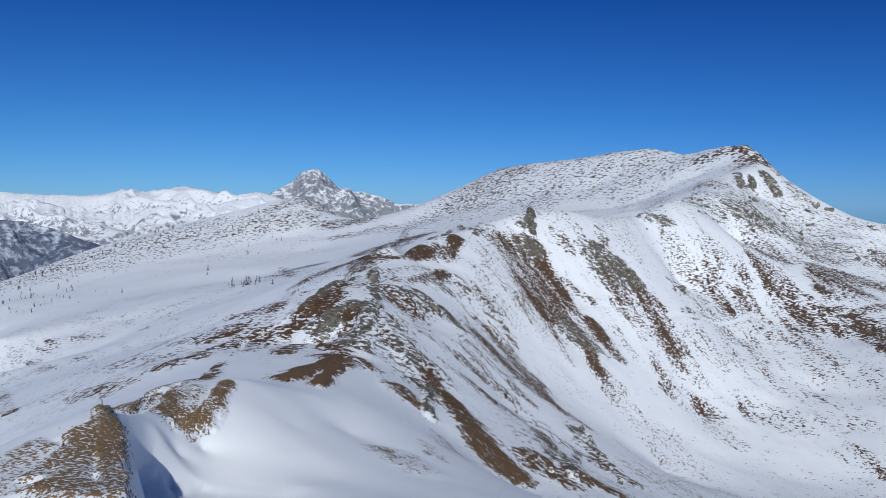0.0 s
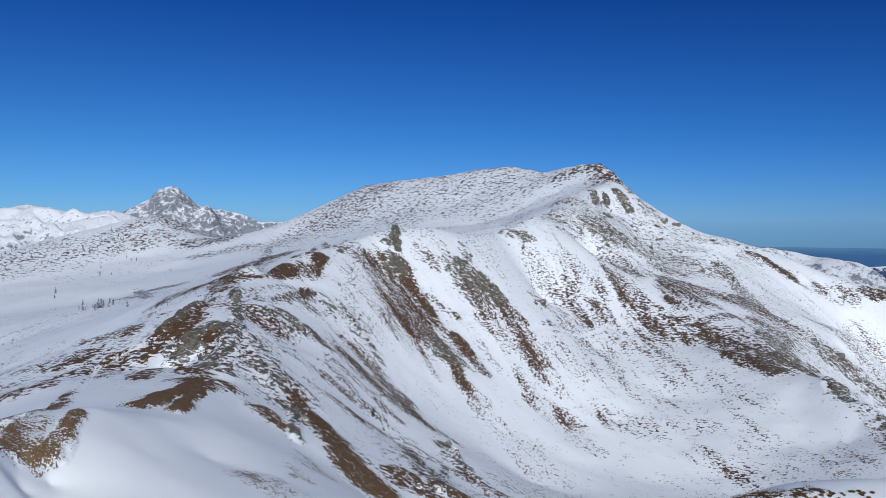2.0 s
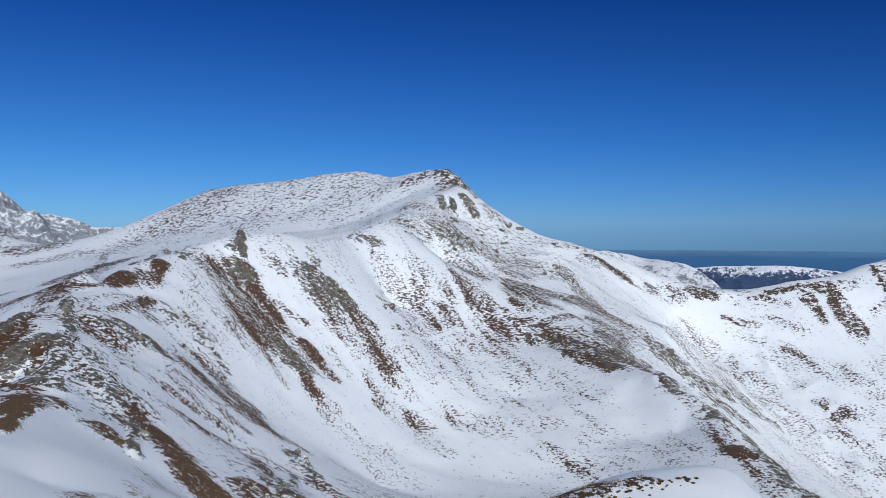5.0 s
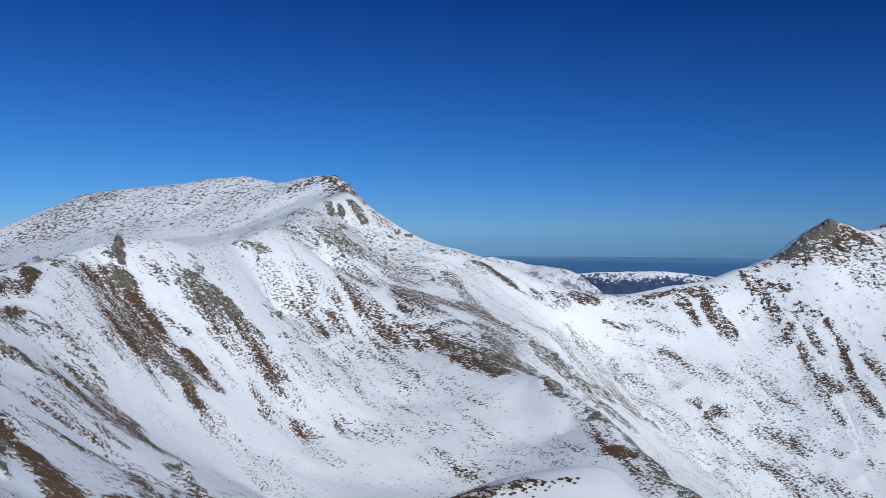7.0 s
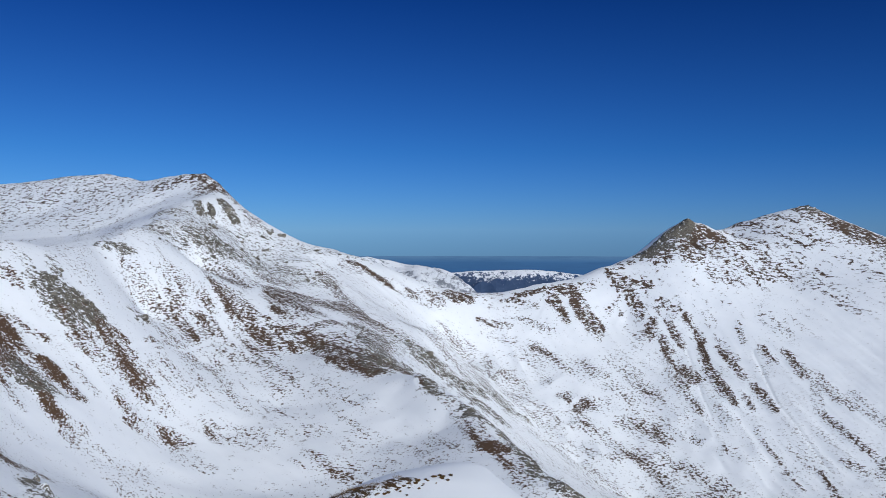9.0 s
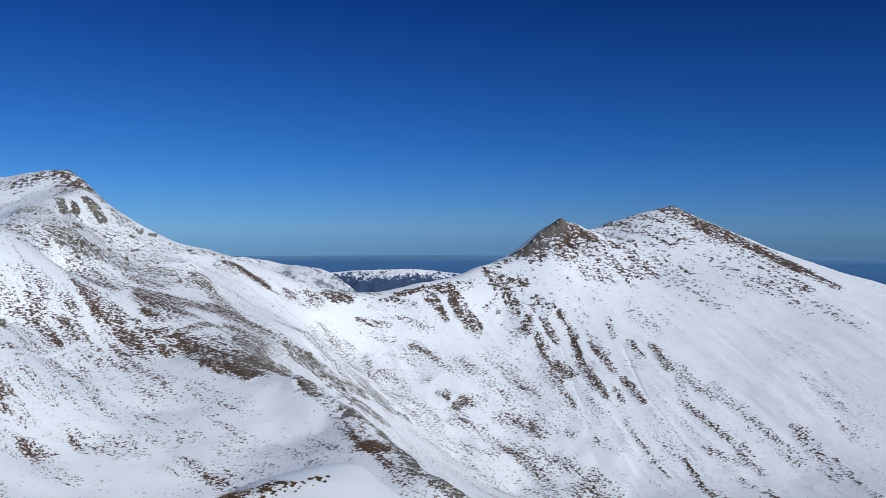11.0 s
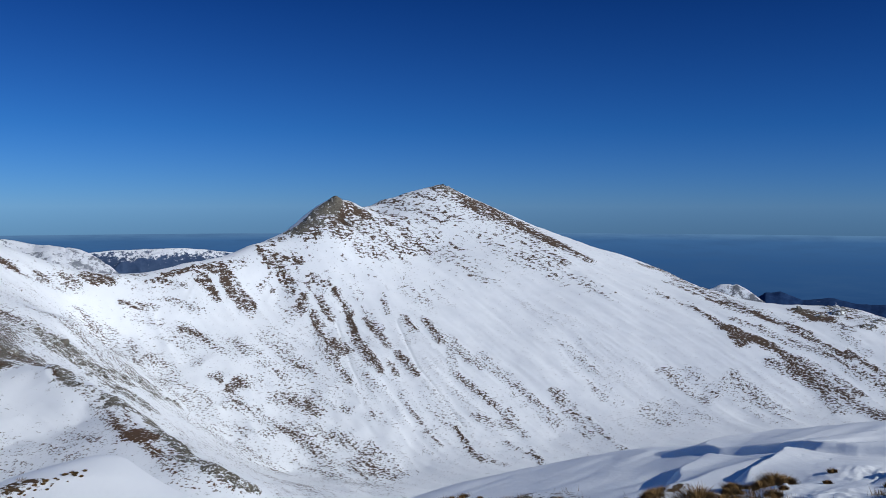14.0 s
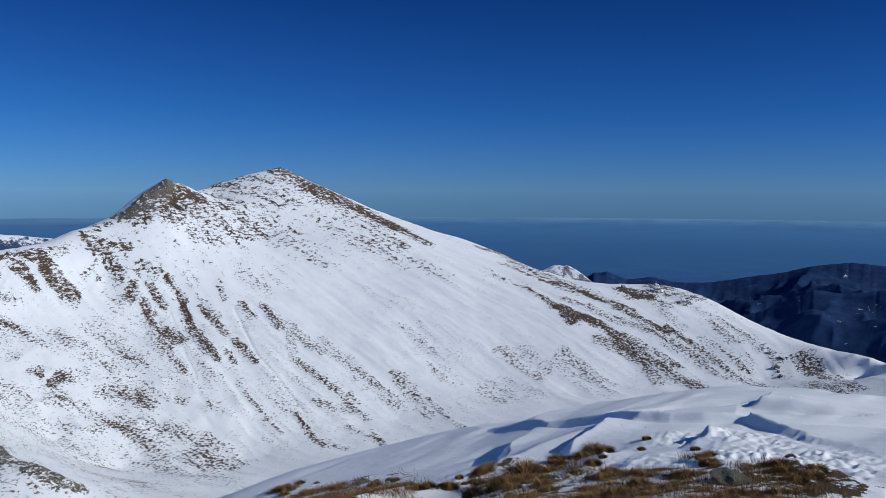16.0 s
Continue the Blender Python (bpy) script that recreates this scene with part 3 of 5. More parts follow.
# Bare ground, as strokes over the snow: x, y to x, y, half width in metres, how bare
GRASS, ROCK = {}, {}
GRASS["near_ridge"] = [
    (-47.7, 55.4, -46.7, 54.2, 0.5, 0.96), (-43.4, 49.8, -38.3, 38.2, 0.7, 0.81), (-45.5, 52.9, -31.6, 36.8, 0.9, 1.11), (-42.3, 46.7, -33.9, 35.7, 1.2, 0.89),
    (-43, 42.9, -42.1, 37.7, 1.5, 0.52), (-35.3, 36.8, -31.8, 36.3, 1.8, 1.04), (-40.5, 39.5, -39.4, 36.8, 1.3, 0.33)]
GRASS["near_back"] = [
    (-85.8, 126.4, -58.2, 71.3, 1.1, 0.85), (-79.1, 115.7, -54.4, 70.8, 1.0, 0.89), (-58.5, 80.2, -53, 70.7, 1.9, 0.74), (-55.6, 84.2, -51.4, 73.2, 0.8, 1.11),
    (-52.5, 77.3, -51.6, 72.5, 0.9, 1.04), (-67, 136, -61.4, 106.4, 1.8, 1.11), (-63.9, 130, -56.6, 107.6, 1.1, 1.11), (-67.5, 141.5, -64.1, 139.2, 5.0, 0.81),
    (-103.7, 144.9, -108, 142.4, 4.3, 0.67), (-60.5, 75, -63.1, 74.9, 1.5, 0.59)]
GRASS["left_field"] = [
    (-266, 248, -383, 381, 5.1, 0.37), (-244, 228, -152, 144, 1.5, 0.44), (-237, 255, -248, 242, 8.3, 0.41), (-117.9, 198.5, -124.3, 194.9, 5.5, 0.59),
    (-119.6, 179.8, -121.6, 173.3, 7.9, 0.55), (-104.8, 173.8, -106.8, 160.5, 4.1, 0.63), (-234, 309, -312, 387, 4.8, 0.33), (-145, 275, -183, 279, 3.4, 0.30),
    (-164.6, 179.3, -126.5, 158.7, 4.6, 0.30), (-390, 402, -357, 407, 10.2, 0.26), (-368, 700, -393, 702, 16.9, 0.67), (-324, 570, -344, 580, 12.4, 0.67),
    (-420, 729, -293, 519, 4.7, 0.67), (-111.6, 131.7, -143.4, 149.2, 3.1, 0.22)]
GRASS["knob"] = [
    (-107.2, 219.3, -99.8, 183.9, 2.8, 1.02), (-101.2, 205.2, -95, 183.6, 2.3, 0.98), (-98.6, 178.8, -101.1, 167.6, 2.3, 0.84), (-103.2, 173.7, -91.6, 143.6, 2.1, 0.53),
    (-85.4, 188.6, -89.6, 181.8, 4.2, 0.91), (-90.4, 183.4, -92, 174.8, 2.1, 0.77), (-97.1, 230.5, -91.7, 228.3, 12.3, 0.84), (-88.5, 192.1, -80.6, 169.1, 3.0, 0.56),
    (-79.3, 155.7, -71.4, 144.9, 2.4, 0.70), (-65.9, 143, -63.7, 131.4, 1.7, 0.77), (-90.7, 172.5, -80, 138.7, 2.0, 0.56)]
GRASS["knob_brown"] = [
    (-148, 327, -156, 297, 8.3, 0.81), (-148, 327, -122, 264, 4.7, 1.04), (-331, 855, -328, 738, 22.9, 0.89), (-121, 320, -143, 321, 7.4, 1.04),
    (-282, 825, -124, 344, 3.9, 0.89), (-119, 359, -112, 323, 3.1, 1.11), (-117, 333, -122, 290, 4.1, 1.07), (-110, 294, -110, 247, 2.1, 0.52),
    (-106, 307, -103, 263, 2.1, 0.89), (-106, 257, -105, 229, 3.1, 0.44), (-131, 284, -114, 210, 1.8, 0.44), (-151.9, 271.4, -109.8, 169.6, 0.8, 0.33)]
GRASS["rib_face"] = [
    (-75.6, 178.6, -63.7, 170.8, 5.3, 0.55), (-60.8, 166.1, -53.6, 149.3, 2.8, 0.85), (-56, 139.4, -52, 134.1, 1.7, 0.89), (-53.8, 159.4, -42.9, 141.9, 3.6, 1.04),
    (-41.5, 140.6, -34.8, 133.8, 4.7, 1.00), (-55, 134.5, -56.7, 133.8, 3.3, 0.67), (-64, 189.7, -53.6, 195.8, 3.0, 0.59), (-53.6, 195.8, -48.3, 207.9, 2.4, 0.74),
    (-67, 211.9, -58.2, 218, 4.4, 0.63), (-64.6, 235.8, -56.5, 229.7, 3.2, 0.70), (-75.1, 237.8, -64.6, 235.8, 3.7, 0.59), (-81, 288, -67, 272, 4.9, 1.00),
    (-67, 281, -54, 257, 5.3, 1.07), (-53, 262, -47, 268, 5.3, 0.96), (-46.1, 208, -37.8, 178.6, 2.9, 1.04)]
GRASS["rib_face_low"] = [
    (-56.9, 192.9, -47.8, 218.8, 1.1, 0.59), (-53.5, 162, -40.3, 146.9, 1.8, 0.41), (-46.8, 214.2, -39, 212.1, 3.4, 0.67), (-32.8, 209.9, -23.6, 204.1, 4.0, 0.93),
    (-35.3, 152, -30.7, 145, 3.9, 0.81), (-27.4, 155, -21.5, 157.9, 3.3, 0.89), (-43.2, 117.8, -36.5, 101.5, 1.4, 0.22), (-39.2, 92.4, -35, 90.2, 3.2, 0.44),
    (-40.1, 116.3, -39.1, 129.2, 3.8, 0.30)]
GRASS["upper_face"] = [
    (-107, 397, -99, 403, 10.2, 0.93), (-102, 390, -82, 366, 13.5, 0.74), (-95, 407, -77, 381, 7.4, 1.00), (-80, 386, -75, 378, 6.6, 0.96),
    (-80, 349, -68, 362, 9.7, 0.81), (-74, 364, -65, 361, 10.6, 0.89), (-81, 341, -75, 335, 8.0, 0.59), (-63, 359, -53, 341, 3.9, 0.93),
    (-53, 345, -46, 340, 5.9, 0.63), (-79, 402, -67, 400, 2.9, 0.81), (-72, 384, -58, 374, 4.4, 0.67), (-63, 384, -57, 379, 5.1, 0.96),
    (-54, 375, -49, 370, 4.3, 0.81), (-107, 375, -95, 340, 6.8, 0.44), (-92, 313, -85, 322, 7.5, 0.52)]
GRASS["upper_face_right"] = [
    (-73, 437, -66, 425, 5.7, 0.63), (-63, 430, -54, 421, 6.7, 0.98), (-55, 426, -49, 425, 5.1, 0.84), (-56, 413, -45, 415, 5.4, 0.63),
    (-46, 419, -34, 412, 6.7, 0.81), (-38, 417, -30, 404, 3.3, 0.70), (-33, 399, -24, 381, 6.1, 0.53), (-25, 386, -13, 380, 7.8, 0.56),
    (-92, 425, -77, 435, 5.2, 0.49), (-95, 340, -87, 337, 12.4, 0.38), (-72, 325, -66, 329, 7.3, 0.35), (-53, 392, -44, 384, 3.3, 0.35),
    (-89, 283, -80, 272, 6.2, 0.24), (-78, 260, -60, 253, 7.0, 0.81), (-74.9, 232.4, -61.9, 217, 3.3, 0.63)]
GRASS["bowl_specks"] = [
    (7, 403, 25, 395, 10.2, 0.33), (-45, 330, -39, 337, 4.1, 0.44), (-13, 377, -1, 361, 5.7, 0.30), (-23, 416, -17, 403, 4.8, 0.37),
    (43, 371, 49, 346, 4.8, 0.26), (71, 383, 78, 331, 7.4, 0.22), (-25, 331, -13, 315, 8.3, 0.22), (-40, 329, -21, 306, 3.7, 0.33),
    (-64, 311, -58, 305, 5.6, 0.30), (-19, 447, -7, 443, 12.6, 0.37), (63, 409, 71, 371, 6.5, 0.18), (34, 539, 46, 485, 7.8, 0.33),
    (43, 485, 49, 453, 4.9, 0.30)]
GRASS["summit_top"] = [
    (4, 994, 22, 955, 21.1, 0.79), (-3, 994, -42, 994, 14.0, 0.67), (13, 985, -2, 910, 11.0, 0.61), (-339, 1214, -371, 1104, 23.9, 0.52),
    (-283, 1158, -314, 1152, 37.0, 0.55), (-314, 1152, -341, 1085, 48.3, 0.49), (-273, 1086, -208, 956, 21.9, 0.36), (-234, 1113, -216, 996, 23.0, 0.36),
    (-180, 1111, -184, 1044, 32.9, 0.36), (-118, 1085, -124, 1014, 30.1, 0.33), (-71, 1044, -83, 1012, 31.1, 0.30), (-135, 994, -145, 971, 41.3, 0.30),
    (-377, 1146, -385, 997, 29.1, 0.39), (-252, 1163, -81, 1082, 12.2, 0.42), (22, 955, 54, 867, 11.0, 0.49)]
GRASS["summit_face"] = [
    (-39, 561, -32, 552, 9.4, 0.41), (-22, 579, -10, 574, 10.3, 0.44), (-11, 580, 4, 571, 10.5, 0.48), (-18, 562, -6, 526, 5.6, 0.63),
    (1, 555, 8, 540, 7.8, 0.70), (12, 660, 26, 648, 24.3, 0.67), (15, 604, 28, 584, 11.0, 0.70), (28, 592, 31, 572, 4.1, 0.59),
    (39, 583, 41, 562, 5.0, 0.59), (50, 644, 52, 599, 6.9, 1.04), (62, 664, 71, 622, 13.4, 0.85), (73, 721, 51, 693, 11.0, 0.67),
    (11, 534, 18, 515, 7.8, 0.59), (38, 561, 54, 539, 8.7, 0.85), (-26, 460, -15, 492, 3.3, 0.52), (-16, 499, -3, 478, 8.7, 0.52)]
GRASS["summit_face_low"] = [
    (-42, 443, -29, 417, 6.2, 0.85), (-37, 417, -26, 406, 4.7, 0.70), (-54, 446, -41, 432, 6.7, 0.74), (70, 552, 76, 493, 7.4, 0.74),
    (1, 489, 10, 463, 4.8, 0.41), (26, 545, 34, 505, 4.5, 0.44), (38, 520, 48, 474, 5.5, 0.41), (64, 501, 64, 451, 4.5, 0.37),
    (72, 485, 72, 446, 3.0, 0.37), (-31, 546, -10, 556, 3.3, 0.52), (-14, 444, -8, 427, 5.0, 0.37), (4, 477, 12, 446, 4.6, 0.37),
    (33, 485, 40, 461, 3.8, 0.37), (115, 715, 122, 671, 9.9, 0.67), (108, 765, 115, 715, 7.8, 0.74), (117, 667, 128, 652, 17.8, 0.74)]
GRASS["summit_band"] = [
    (76, 666, 114, 678, 18.0, 0.85), (64, 562, 114, 624, 5.4, 0.74), (76, 539, 81, 482, 7.3, 0.89), (115, 610, 113, 538, 12.5, 0.81),
    (86, 491, 91, 465, 7.9, 0.96), (106, 504, 115, 497, 21.8, 0.93), (128, 537, 109, 420, 1.8, 0.89), (85, 547, 97, 515, 12.9, 0.67),
    (149, 850, 176, 838, 9.9, 0.89), (136, 841, 146, 836, 10.4, 0.59), (57, 571, 38, 568, 4.2, 0.59), (83, 620, 59, 590, 7.5, 0.52),
    (225, 871, 230, 846, 7.1, 0.30), (192, 833, 230, 846, 4.8, 0.52), (252, 862, 268, 851, 9.5, 0.81), (224, 844, 236, 844, 8.7, 0.67)]
GRASS["valley_rib"] = [
    (120, 338, 123, 330, 12.3, 0.89), (127, 384, 113, 350, 3.9, 0.44), (118, 329, 113, 279, 4.6, 0.33), (117, 403, 120, 363, 5.0, 0.37),
    (97, 368, 92, 332, 3.9, 0.30), (125, 298, 126, 279, 4.2, 0.67), (125, 278, 132, 274, 7.5, 0.81), (116, 357, 103, 341, 5.3, 0.26)]
GRASS["saddle"] = [
    (408, 845, 326, 851, 5.5, 0.81), (383, 850, 305, 847, 4.0, 0.67), (404, 837, 352, 839, 4.7, 0.67), (317, 844, 337, 832, 4.7, 0.81),
    (355, 829, 358, 808, 7.5, 0.81), (381, 830, 375, 804, 7.7, 0.74), (383, 806, 378, 783, 5.5, 0.70), (273, 824, 298, 811, 4.7, 0.74),
    (309, 825, 335, 797, 4.8, 0.59), (249, 857, 258, 849, 9.9, 0.89), (224, 847, 234, 842, 8.2, 0.74), (202, 845, 243, 856, 3.9, 0.59),
    (268, 860, 305, 863, 7.5, 0.59), (288, 850, 307, 834, 6.9, 0.52), (405, 812, 384, 782, 4.3, 0.37), (335, 828, 312, 833, 5.4, 0.44)]
GRASS["peak_left"] = [
    (437, 846, 434, 827, 8.2, 0.78), (440, 832, 461, 812, 3.5, 0.72), (439, 824, 435, 790, 6.7, 0.75), (426, 818, 402, 804, 4.5, 0.49),
    (420, 801, 435, 791, 3.8, 0.52), (398, 797, 380, 775, 4.6, 0.39), (460, 792, 467, 775, 5.6, 0.68), (467, 775, 455, 766, 5.3, 0.52),
    (444, 777, 425, 756, 4.8, 0.62), (423, 769, 404, 746, 4.2, 0.39), (455, 766, 449, 734, 4.8, 0.62), (439, 749, 420, 697, 5.5, 0.65),
    (431, 703, 430, 682, 6.9, 0.84), (474, 762, 473, 739, 4.7, 0.68), (493, 760, 489, 742, 4.6, 0.52), (469, 732, 454, 699, 4.0, 0.72)]
GRASS["peak_gullies"] = [
    (454, 699, 442, 651, 4.1, 0.78), (449, 667, 443, 639, 4.0, 0.88), (485, 730, 481, 690, 3.4, 0.58), (478, 714, 470, 664, 3.0, 0.65),
    (511, 732, 500, 707, 3.3, 0.52), (420, 697, 412, 644, 4.4, 0.62), (421, 709, 411, 672, 4.0, 0.52), (472, 652, 466, 614, 3.1, 0.65),
    (457, 642, 453, 626, 2.7, 0.65), (428, 640, 428, 622, 3.0, 0.58), (437, 601, 432, 562, 2.1, 0.65), (431, 553, 427, 530, 1.7, 0.72),
    (450, 539, 433, 486, 2.3, 0.81), (449, 575, 446, 542, 2.0, 0.52), (509, 690, 508, 669, 4.8, 0.58), (523, 675, 514, 642, 5.0, 0.65)]
GRASS["peak_right"] = [
    (521, 659, 521, 585, 4.3, 0.49), (523, 636, 518, 597, 5.4, 0.39), (532, 598, 519, 520, 6.0, 0.39), (495, 594, 494, 540, 3.5, 0.62),
    (496, 543, 486, 492, 3.0, 0.55), (523, 524, 516, 486, 6.4, 0.33), (476, 476, 448, 432, 2.5, 0.65), (545, 513, 522, 456, 5.5, 0.36),
    (500, 527, 494, 513, 3.3, 0.46), (472, 537, 485, 511, 4.3, 0.33), (466, 497, 463, 457, 4.1, 0.39), (540, 472, 514, 412, 2.8, 0.46),
    (518, 629, 495, 594, 3.8, 0.33), (582, 503, 572, 470, 7.4, 0.26), (605, 555, 589, 515, 8.5, 0.19), (440, 494, 437, 466, 4.8, 0.33)]
GRASS["valley"] = [
    (317, 783, 331, 762, 8.5, 0.52), (333, 753, 354, 733, 9.2, 0.44), (273, 757, 285, 732, 7.2, 0.44), (309, 765, 310, 740, 5.7, 0.37),
    (337, 699, 318, 694, 5.8, 0.74), (336, 696, 344, 690, 8.9, 0.44), (317, 715, 319, 708, 5.3, 0.59), (351, 669, 361, 656, 6.4, 0.52),
    (369, 650, 375, 632, 6.1, 0.67), (336, 630, 347, 594, 4.7, 0.78), (345, 590, 348, 561, 3.4, 0.74), (322, 625, 336, 630, 6.2, 0.52),
    (341, 620, 343, 605, 4.9, 0.74), (316, 677, 324, 660, 8.5, 0.33), (267, 637, 295, 634, 16.1, 0.33), (380, 714, 393, 671, 3.4, 0.52)]
GRASS["valley_low"] = [
    (299, 797, 274, 810, 4.5, 0.37), (236, 794, 227, 686, 14.5, 0.37), (186, 673, 196, 661, 9.8, 0.44), (264, 781, 259, 735, 5.0, 0.44),
    (269, 719, 290, 692, 14.2, 0.30), (325, 652, 352, 621, 7.5, 0.37), (356, 619, 366, 590, 6.4, 0.37), (372, 599, 383, 550, 8.0, 0.41),
    (363, 551, 373, 520, 13.5, 0.44), (378, 647, 394, 616, 4.9, 0.37), (405, 597, 420, 569, 5.2, 0.26), (287, 596, 313, 571, 20.9, 0.33),
    (290, 692, 292, 648, 7.2, 0.26), (340, 565, 334, 538, 7.8, 0.44)]
GRASS["peak_top"] = [
    (543, 874, 575, 861, 11.9, 0.96), (542, 872, 491, 838, 15.9, 0.74), (552, 868, 516, 830, 14.1, 0.81), (575, 861, 548, 856, 12.2, 0.70),
    (562, 847, 597, 844, 8.8, 0.67), (632, 919, 643, 902, 8.0, 0.74), (615, 920, 624, 870, 17.5, 0.37), (668, 905, 685, 879, 11.3, 0.59),
    (680, 873, 706, 859, 10.7, 0.52), (652, 884, 663, 828, 15.1, 0.44), (665, 842, 678, 814, 12.6, 0.52), (565, 834, 597, 798, 26.9, 0.48),
    (514, 826, 539, 794, 16.7, 0.44), (631, 832, 640, 778, 20.4, 0.30), (451, 859, 483, 838, 7.1, 0.37), (612, 785, 627, 705, 21.7, 0.18)]
GRASS["peak_ridge"] = [
    (718, 886, 735, 838, 14.9, 0.96), (735, 838, 756, 787, 22.7, 1.11), (756, 787, 757, 713, 15.3, 1.11), (729, 819, 745, 796, 18.2, 0.59),
    (755, 711, 758, 663, 8.7, 0.89), (704, 845, 717, 806, 13.4, 0.41), (717, 775, 728, 703, 14.6, 0.44), (717, 806, 716, 674, 14.2, 0.37),
    (687, 689, 700, 583, 12.3, 0.30), (684, 789, 677, 696, 14.8, 0.22)]
GRASS["flank"] = [
    (899, 648, 842, 527, 2.8, 0.74), (803, 580, 769, 474, 8.5, 0.67), (785, 506, 765, 412, 5.5, 0.89), (761, 416, 742, 352, 3.8, 0.96),
    (752, 357, 723, 294, 3.4, 0.93), (723, 294, 690, 243, 2.8, 0.81), (723, 459, 719, 411, 5.8, 1.11), (719, 411, 704, 361, 5.2, 1.11),
    (702, 366, 690, 326, 5.6, 0.96), (703, 378, 692, 349, 6.0, 0.74), (692, 349, 666, 320, 4.9, 0.67), (685, 319, 668, 285, 6.5, 0.67),
    (742, 513, 723, 459, 4.2, 0.81), (752, 573, 742, 513, 7.7, 0.52), (744, 465, 736, 396, 5.2, 0.63), (748, 441, 734, 365, 3.5, 0.59)]
GRASS["flank_more"] = [
    (715, 447, 706, 434, 6.0, 0.89), (697, 398, 695, 374, 6.2, 0.52), (741, 381, 720, 303, 3.5, 0.63), (725, 344, 702, 275, 4.4, 0.59),
    (721, 382, 699, 320, 3.5, 0.52), (899, 667, 820, 551, 16.8, 0.59), (820, 551, 775, 457, 12.0, 0.55), (780, 453, 759, 396, 5.7, 0.44),
    (853, 660, 903, 651, 11.6, 0.89), (903, 651, 836, 554, 2.1, 0.96), (635, 463, 627, 445, 5.9, 0.44), (638, 447, 627, 415, 10.2, 0.33),
    (653, 407, 629, 359, 11.5, 0.18), (583, 438, 590, 407, 13.4, 0.22), (714, 276, 679, 230, 5.1, 0.59), (750, 322, 721, 264, 5.1, 0.37)]
GRASS["knoll"] = [
    (821, 429, 809, 410, 18.1, 0.96), (841, 413, 835, 397, 27.1, 0.74), (760, 234, 738, 218, 7.6, 0.67), (754, 222, 719, 203, 4.3, 0.59),
    (792, 323, 767, 292, 12.0, 0.44), (826, 412, 758, 348, 8.1, 0.26), (742, 276, 729, 266, 3.6, 0.37), (726, 196, 666, 168, 7.0, 0.44),
    (693, 208, 653, 180, 9.6, 0.37), (829, 299, 828, 287, 5.3, 0.30), (833, 352, 814, 327, 19.8, 0.30), (873, 389, 871, 362, 6.3, 0.37)]
GRASS["tree_hill"] = [
    (-651, 1097, -774, 973, 43.3, 0.37), (-763, 960, -844, 844, 45.0, 0.37), (-655, 1013, -731, 855, 31.0, 0.26), (-658, 1242, -619, 1215, 41.3, 0.67),
    (-662, 1230, -683, 1119, 20.1, 0.44), (-519, 1126, -550, 1097, 32.7, 0.67), (-446, 1040, -500, 1014, 24.0, 0.44), (-621, 1145, -623, 1081, 28.5, 0.44),
    (-668, 1062, -685, 1031, 35.2, 0.37), (-806, 890, -821, 821, 56.4, 0.30), (-748, 989, -772, 960, 39.4, 0.33), (-413, 1037, -149, 323, 4.8, 0.52),
    (-353, 839, -156, 297, 9.9, 0.44)]
ROCK["knob"] = [
    (-112.2, 241.3, -102.4, 190.2, 1.6, 0.89), (-115, 259, -104, 234, 2.0, 1.01), (-100, 225.6, -90.9, 206.2, 1.4, 0.95), (-92.7, 176.1, -90, 195.3, 2.6, 0.83),
    (-89.4, 202.8, -79.8, 173.3, 2.3, 0.86), (-88.8, 177.1, -90.7, 172.5, 2.6, 0.83), (-79.2, 168.9, -71.6, 151.4, 3.7, 0.86), (-82.9, 197, -66.8, 167.9, 2.5, 0.64),
    (-96.7, 236.1, -90, 244.9, 3.7, 0.83), (-91, 246, -86, 250, 7.7, 0.89), (-94.9, 245.6, -90.5, 238.9, 2.5, 0.83), (-71.2, 166, -60.9, 159.3, 7.5, 0.54),
    (-100, 280, -98, 289, 3.1, 0.77), (-102, 310, -95, 300, 3.1, 0.64), (-85.1, 213.8, -74.7, 203.4, 4.6, 0.38)]
ROCK["rib_face"] = [
    (-58.4, 159.7, -48.5, 132.4, 1.1, 0.77), (-44.1, 240.1, -36.1, 221, 3.2, 0.86), (-35.5, 222.5, -28.8, 212.1, 2.8, 0.77), (-36.8, 174.1, -29.2, 158.9, 4.6, 0.70),
    (-36.6, 206.7, -28, 152.5, 1.0, 0.80), (-36.8, 153.8, -35.3, 154.4, 2.9, 0.70), (-84.9, 200.7, -67.2, 180.4, 2.8, 0.38), (-86, 298, -78, 292, 2.8, 0.51),
    (-67.3, 173.9, -63.5, 177.2, 4.2, 0.58)]
ROCK["upper_face"] = [
    (-229, 949, -100, 420, 2.3, 1.14), (-104, 425, -105, 418, 2.3, 0.89), (-100, 408, -95, 407, 6.8, 0.89), (-68, 445, -55, 438, 10.2, 0.86),
    (-74, 474, -68, 453, 3.1, 0.58), (-71, 434, -61, 427, 8.7, 0.70), (-59, 451, -52, 447, 6.3, 0.89), (-291, 890, -117, 380, 3.7, 0.77),
    (-268, 889, -115, 396, 2.7, 0.51), (-67, 355, -60, 358, 9.3, 0.77), (-83, 452, -78, 440, 3.1, 0.38), (-89, 310, -79, 298, 3.5, 0.58),
    (-34, 490, -30, 499, 4.5, 0.77), (-103, 297, -79, 298, 4.8, 0.38)]
